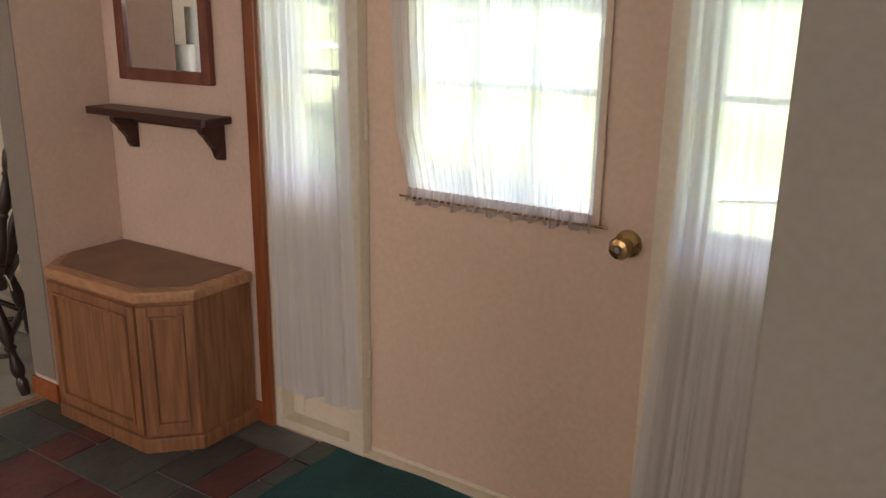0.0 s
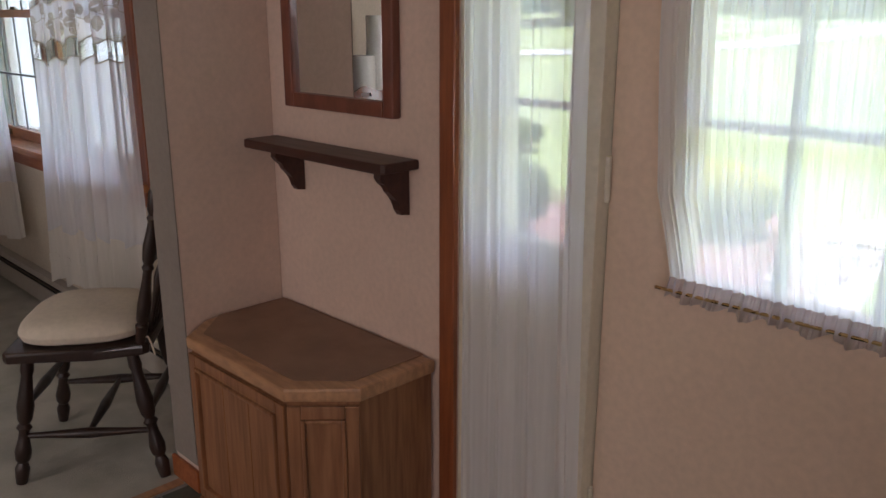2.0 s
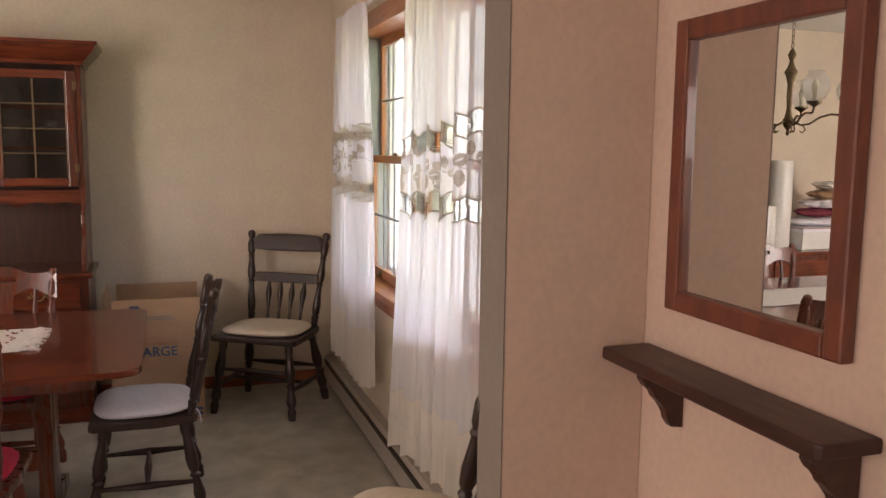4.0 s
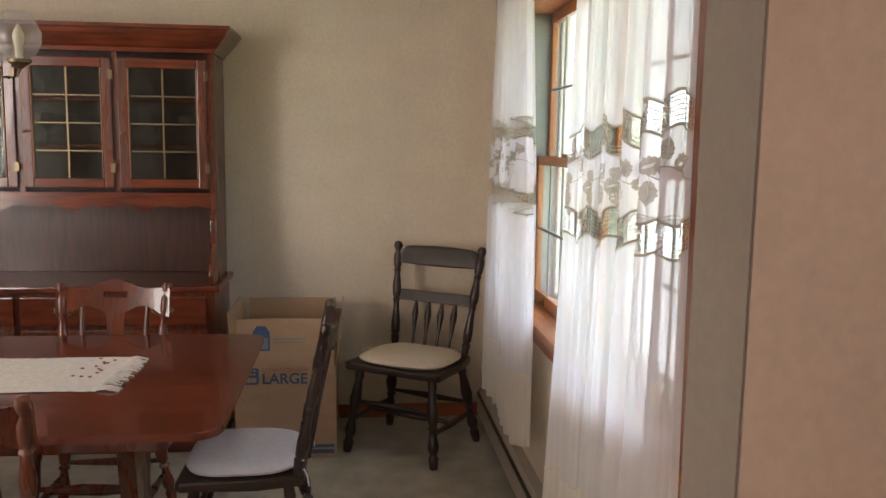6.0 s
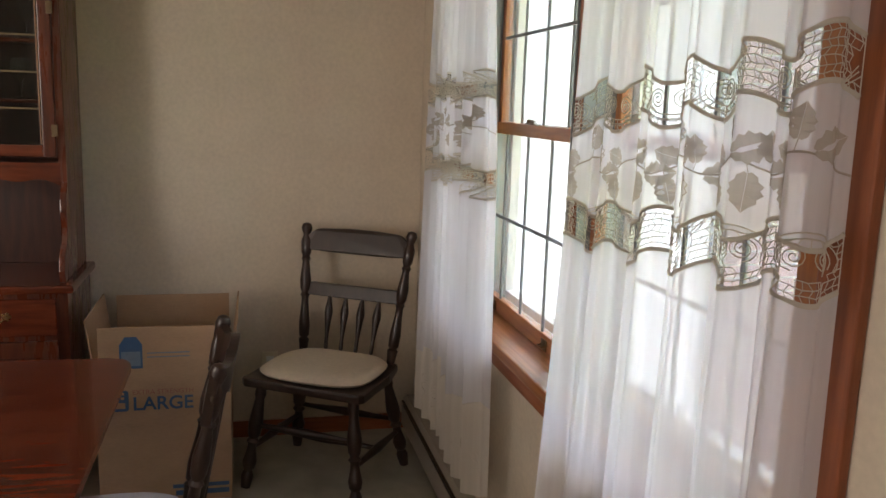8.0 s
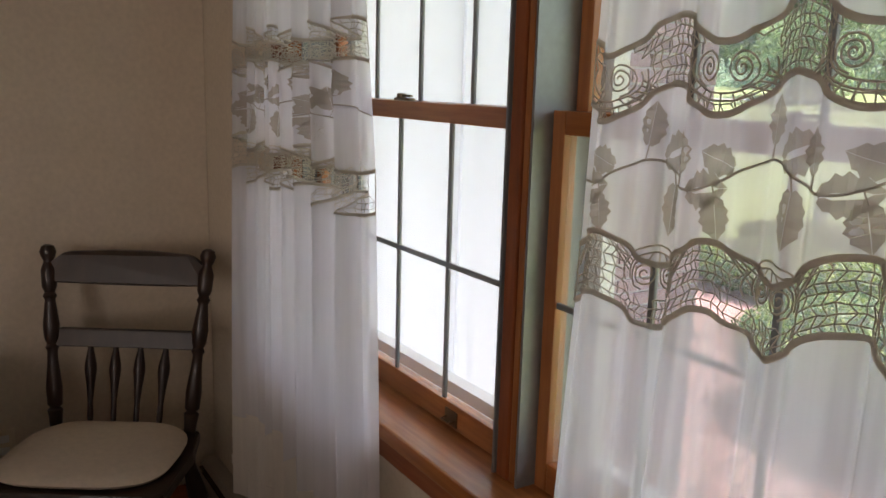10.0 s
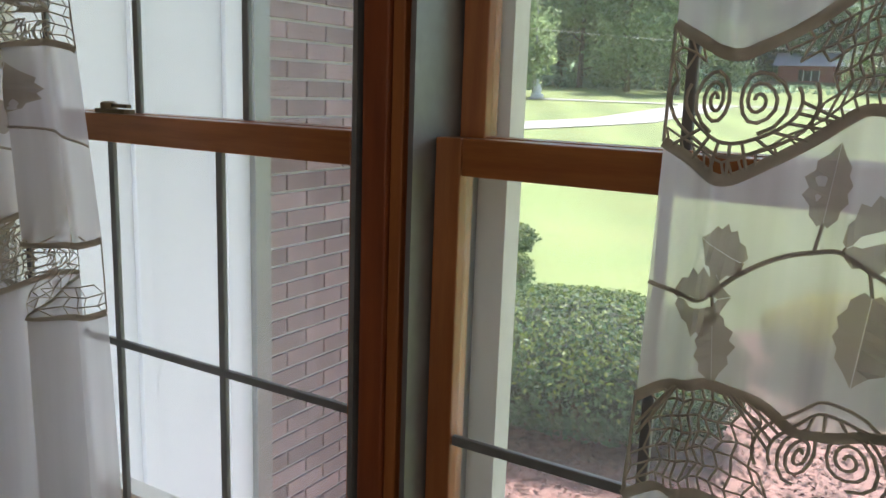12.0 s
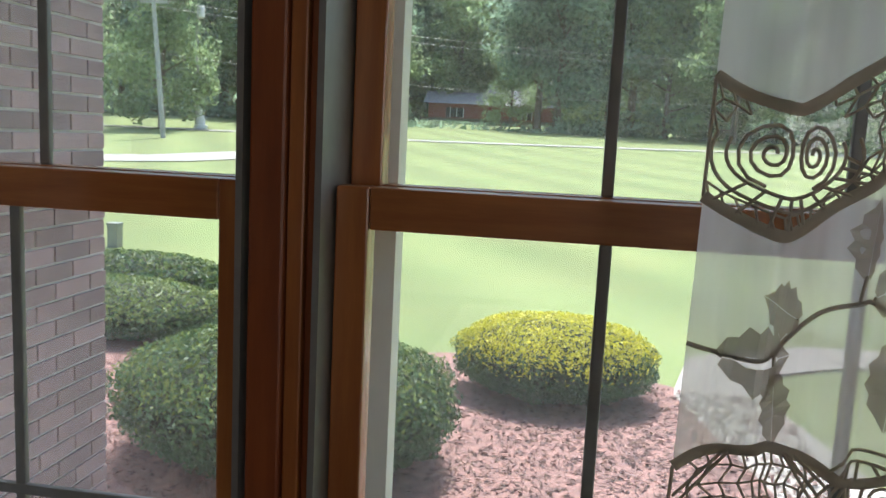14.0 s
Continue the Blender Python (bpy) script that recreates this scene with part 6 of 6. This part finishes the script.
nn = np.stack([r.normal(size=n) * 0.35, r.normal(size=n) * 0.35, np.ones(n)], axis=1)
nn /= np.linalg.norm(nn, axis=1)[:, None]
scatter_mesh("mulch_chips", pts, nn, r.uniform(0.012, 0.03, n), "mulch", 13, kind="stuff", label="loose red brown wood chips", category="mulch", long=1.2)

pst = thing("utility_box", pose(-11.5, 13.7, ground_at(13.7)), "small grey utility post in the lawn", "post")
part("housing", boxed(-0.09, 0.09, -0.09, 0.09, -0.05, 0.36, bevel=0.015), "steel", pst)
part("cap", boxed(-0.1, 0.1, -0.1, 0.1, 0.361, 0.40, bevel=0.012), "steel", pst)

# the wing beside the window
WG = -6.0
struct("wing_wall", boxed(WG - 3, WG - 0.0, OY + 0.02, 3.475, -0.65, 2.62), "siding", "white boarded wall of the wing", "wall")
bm = bmesh.new()
for y in (2.50, 2.92, 3.28):
    box(bm, WG + 0.001, WG + 0.022, y, y + 0.05, -0.55, 2.6, bevel=0.004)
struct("wing_battens", bm, "siding", "white vertical battens on the wing", "trim")
struct("wing_corner_board", boxed(WG + 0.001, WG + 0.03, 3.40, 3.476, -0.55, 2.6, bevel=0.004), "steel", "grey corner board", "trim")
brick_wall = struct("wing_brick_wall", boxed(WG - 3, WG - 0.004, 3.477, 4.335, -0.65, 2.62), "mortar", "brown brick end of the wing with pale joints", "brick wall")
struct("wing_roof", prism(bmesh.new(), [(WG - 3.4, 2.75), (WG + 0.15, 2.75), (WG + 0.15, 2.63), (WG - 3.4, 2.63)], OY + 1.12, 4.55, m=ON_Y), "white_paint", "white soffit over the wing", "roof")

# far house, pole, statue, wires
hs = thing("far_house", pose(-12.0, 108, ground_at(108), 0, 0, 4), "low red brick house with a grey roof by the woods", "house")
part("wall", wall_x(bmesh.new(), -11, 9, -0.2, 0, 0, 2.7, [(-8.2, -6.4, 0.9, 2.1), (1, 2.4, 0.9, 2.1), (5, 6, 0.1, 2.1)]), "brick_red", hs, "red brick wall")
part("inside", boxed(-10.9, 8.9, 0.001, 8, 0.05, 2.69), "black", hs)
part("roof", prism(bmesh.new(), [(-0.9, 2.6), (3.5, 4.3), (4.5, 4.3), (9, 2.6)], -11.6, 9.6, m=ON_X), "roof", hs, "grey shingle roof")
part("dormer_roof", prism(bmesh.new(), [(0.2, 3.0), (3.5, 5.4), (8, 3.0)], -3.5, 5.0, m=ON_X), "roof", hs, "raised middle roof")
for x0, x1 in ((-8.2, -6.4), (1, 2.4)):
    w = part("window", boxed(x0 + 0.02, x1 - 0.02, -0.12, -0.08, 0.92, 2.08), "black", hs, "dark window")
    for x in (x0, (x0 + x1) / 2 - 0.05, x1 - 0.1):
        part("frame", boxed(x, x + 0.1, -0.26, -0.201, 0.88, 2.12), "white_paint", w)
    part("shutter", boxed(x0 - 0.5, x0 - 0.05, -0.25, -0.201, 0.85, 2.15), "black", hs, "dark shutter")
part("deck_rail", boxed(-12, 10, -1.6, -1.5, 0.3, 0.75), "bark", hs, "low brown rail")
up = thing("utility_pole", pose(-28.7, 48.2, ground_at(48.2)), "leaning pale wooden utility pole by the road", "utility pole")
part("pole", turned(bmesh.new(), (0, 0, -0.3), (-0.7, 0, 8.6), [(0.17, 0), (0.12, 1)], 10), "pole", up)
part("cross_arm", boxed(-1.5, 0.3, -0.06, 0.06, 7.9, 8.05), "pole", up)
up2 = thing("utility_pole", pose(-32.2, 60, ground_at(60)), "second pole with a pale transformer", "utility pole")
part("pole", turned(bmesh.new(), (0, 0, -0.3), (0, 0, 9.0), [(0.15, 0), (0.11, 1)], 10), "pole", up2)
part("transformer", lathe(bmesh.new(), [(0.2, 8.0), (0.28, 8.05), (0.28, 8.8), (0.2, 8.9)], 12, Matrix.Translation((0.35, -0.2, 0))), "white_paint", up2, "pale transformer drum", smooth=True)
bm = bmesh.new()
for k, z in ((0, 8.7), (1, 8.3), (2, 5.6)):
    for (xa, ya), (xb, yb) in (((-29.4, 48.2), (22, 70)), ((-29.4, 48.2), (-70, 40))):
        tube(bm, [(xa + (xb - xa) * i / 20, ya + (yb - ya) * i / 20, z - 1.2 * math.sin(math.pi * i / 20)) for i in range(21)], 0.011, segs=4)
wires = thing("overhead_wires", pose(0, 0, 0), "thin sagging overhead wires along the road", "wires")
part("wire", bm, "steel", wires)
stt = thing("statue", pose(-31.6, 59.4, ground_at(59.4)), "small white garden statue at the edge of the woods", "statue")
stt2 = lathe(bmesh.new(), [(0.5, 0), (0.5, 0.25), (0.3, 0.3), (0.34, 0.6), (0.22, 0.95), (0.12, 1.05), (0.15, 1.18), (0.13, 1.32), (0.03, 1.4)], 14)
part("figure", stt2, "white_paint", stt, smooth=True)


def tree(x, y, h, spread_, n, mat, seed, leaf=0.22, bare=0.18, label="tall leafy tree at the edge of the woods"):
    t = thing("tree", pose(x, y, ground_at(y)), label, "tree", "trees of the far woods")
    r = np.random.RandomState(seed)
    q = random.Random(seed)
    bm = bmesh.new()
    turned(bm, (0, 0, -0.2), (0.02 * h, 0, h * 0.8), [(0.022 * h, 0), (0.014 * h, 0.4), (0.004 * h, 1)], 8)
    blobs = []
    for k in range(16):
        z = h * (bare + (0.96 - bare) * ((k + 0.5) / 16) ** 0.9)
        a = q.uniform(0, math.tau)
        rad = spread_ * q.uniform(0.3, 1.0) * (1.0 - 0.55 * max(0, (z / h - 0.45)) / 0.55)
        c = (rad * 0.75 * math.cos(a), rad * 0.75 * math.sin(a), z)
        turned(bm, (0, 0, z * 0.72), c, [(0.006 * h, 0), (0.002 * h, 1)], 5)
        blobs.append((c, spread_ * q.uniform(0.30, 0.52)))
    part("trunk", bm, "bark", t, "tapered trunk with limbs")
    P, N = [], []
    for c, s in blobs:
        m_ = n // len(blobs)
        d = r.normal(size=(m_, 3))
        d /= np.linalg.norm(d, axis=1)[:, None]
        rr = s * r.uniform(0.35, 1.1, (m_, 1)) * (1 + 0.25 * np.sin(4 * d[:, :1] + 3 * d[:, 1:2]))
        P.append(np.array(c) + d * rr * [1, 1, 0.72])
        N.append(d * 0.7 + r.normal(size=d.shape) * 0.5)
    P, N = np.concatenate(P), np.concatenate(N)
    N /= np.linalg.norm(N, axis=1)[:, None]
    scatter_mesh("crown", P, N, r.uniform(0.6, 1.4, len(P)) * leaf, mat, seed, parent=t, label="uneven leafy crown")
    return t


protos = [tree(-30, 112, 21, 6.5, 9000, "leaf_tree", 21, 0.34), tree(-44, 92, 18, 6.0, 9000, "leaf_tree_b", 22, 0.32), tree(-8, 86, 19, 6.2, 9000, "leaf_tree", 23, 0.32)]
near_protos = [tree(-34, 58, 13, 4.6, 9000, "leaf_tree_b", 24, 0.22, 0.08, "broad leafy tree beside the road"), tree(9, 74, 15, 4.8, 9000, "leaf_tree_b", 25, 0.24, 0.06, "broad leafy tree at the edge of the lawn")]
q = random.Random(77)
spots = [(x, 84 + 0.02 * (x + 20) ** 2 * 0.2 + q.uniform(-3, 3), 0) for x in range(-62, 45, 7)]
spots = [(x, (124 if -25 < x < -8 else 84) + q.uniform(-2, 6), k) for x, _, k in spots]
spots += [(x, 126 + q.uniform(-3, 5), 0) for x in (-29, -25, -21, -18, -14.5, -11, -7, -3)]
spots += [(x + q.uniform(-2, 2), 118 + q.uniform(-5, 8), 0) for x in range(-110, 70, 9)]
spots += [(x + q.uniform(-2, 2), 138 + q.uniform(-5, 8), 0) for x in range(-150, 100, 13)]
for i, (x, y, k) in enumerate(spots):
    s = q.uniform(0.85, 1.2) * (1.15 if y > 110 else 1)
    copy_thing(protos[i % 3], pose(x, y, ground_at(y) - 0.2, 0, 0, q.uniform(0, 360)) @ Matrix.Scale(1, 4))
for x, y in ((-43, 60), (-50, 66), (-29, 72), (-58, 58), (-36, 78), (-25, 92), (-6, 97), (-1, 88), (4, 80), (15, 72), (22, 78), (-24, 70), (-25, 121), (-21, 122), (-17.5, 121), (-14, 122), (-10.5, 121), (-7, 119), (-3, 116), (-12, 103), (-5, 101)):
    copy_thing(near_protos[q.randrange(2)], pose(x, y, ground_at(y) - 0.1, 0, 0, q.uniform(0, 360)) @ Matrix.Scale(1.5 if y > 110 else 0.8 if y > 98 else 1, 4))
under = bmesh.new()
r = np.random.RandomState(40)
n = 26000
xs = r.uniform(-110, 70, n)
row = np.where(r.uniform(size=n) < 0.5, 79.0, 100.0)
ys = row + r.uniform(-1.5, 5, n)
hz = np.abs(r.normal(size=n)) * 1.0 * (1.2 + np.sin(xs * 0.4) * 0.6)
ok = ~((xs > -24) & (xs < -6) & (ys < 112) & (ys > 74) & (hz > 0.3))
pts = np.stack([xs, ys, np.array([ground_at(float(y)) for y in ys]) + hz], axis=1)[ok]
nn = r.normal(size=pts.shape)
nn /= np.linalg.norm(nn, axis=1)[:, None]
scatter_mesh("undergrowth", pts, nn, r.uniform(0.2, 0.5, len(pts)), "leaf_tree", 41, kind="stuff", label="dark undergrowth along the foot of the woods", category="undergrowth")
under.free()
bk = bmesh.new()
pr_ = []
for i in range(81):
    a = radians(-75 + 150 * i / 80)
    pr_.append((170 * math.sin(a) - 10, 170 * math.cos(a), 14 + 4 * noise.noise(Vector((i * 0.35, 0, 0))) + 2 * noise.noise(Vector((i * 1.3, 4, 0)))))
vs = [(bk.verts.new((x, y, 0.5)), bk.verts.new((x, y, z))) for x, y, z in pr_]
for a, b in zip(vs, vs[1:]):
    bk.faces.new((a[0], b[0], b[1], a[1]))
tagged(part("backdrop", bk, "far_woods"), "dark distant woods", "woods", kind="structure")

# ---- slate tiles ----
def slate_floor():
    q = random.Random(31)
    u = 0.152
    x_start, y_top = -2.555, 1.998
    nx, ny = 23, 18
    used = set()
    sizes = {}
    floor = bpy.data.objects["floor"]
    mats = ["slate", "slate", "slate_green", "slate_green", "slate_red", "slate"]
    for j in range(ny):
        for i in range(nx):
            if (i, j) in used:
                continue
            opts = [(1, 1), (2, 1), (1, 2), (2, 2), (2, 1)]
            q.shuffle(opts)
            for w, h_ in opts + [(1, 1)]:
                cells = [(i + a, j + b) for a in range(w) for b in range(h_)]
                if all(c not in used and c[0] < nx and c[1] < ny for c in cells):
                    break
            used.update(cells)
            k = q.choice(mats)
            key = (w, h_, k)
            if key not in sizes:
                bm = prism(bmesh.new(), [(0.004, 0.004), (w * u - 0.004, 0.004), (w * u - 0.004, h_ * u - 0.004), (0.004, h_ * u - 0.004)], -0.007, 0.0, bevel=0.002)
                sizes[key] = mesh_from("tile", bm, k)
            ob = new("tile", sizes[key])
            ob.location = (x_start + i * u, y_top - (j + h_) * u, 0.0005 + q.uniform(-0.0012, 0.0012))
            ob.parent = floor


slate_floor()


# ---- bricks of the wing ----
def bricks():
    q = random.Random(8)
    bl, bh, jt = 0.203, 0.057, 0.0105
    shared = {}
    z, row = -0.55, 0
    while z < 2.55:
        y = 3.48 - (0.107 if row % 2 else 0.0)
        while y < 4.33:
            a, b = max(y, 3.48), min(y + bl, 4.33)
            if b - a > 0.03:
                n = round(b - a, 3)
                if n not in shared:
                    shared[n] = mesh_from("brick", boxed(0, 0.012, 0, n, 0, bh, bevel=0.0025), "brick")
                ob = new("brick", shared[n])
                ob.location = (WG - 0.0045 + q.uniform(-0.001, 0.001), a, z)
                ob.parent = brick_wall
            y += bl + jt
        z += bh + jt
        row += 1


bricks()
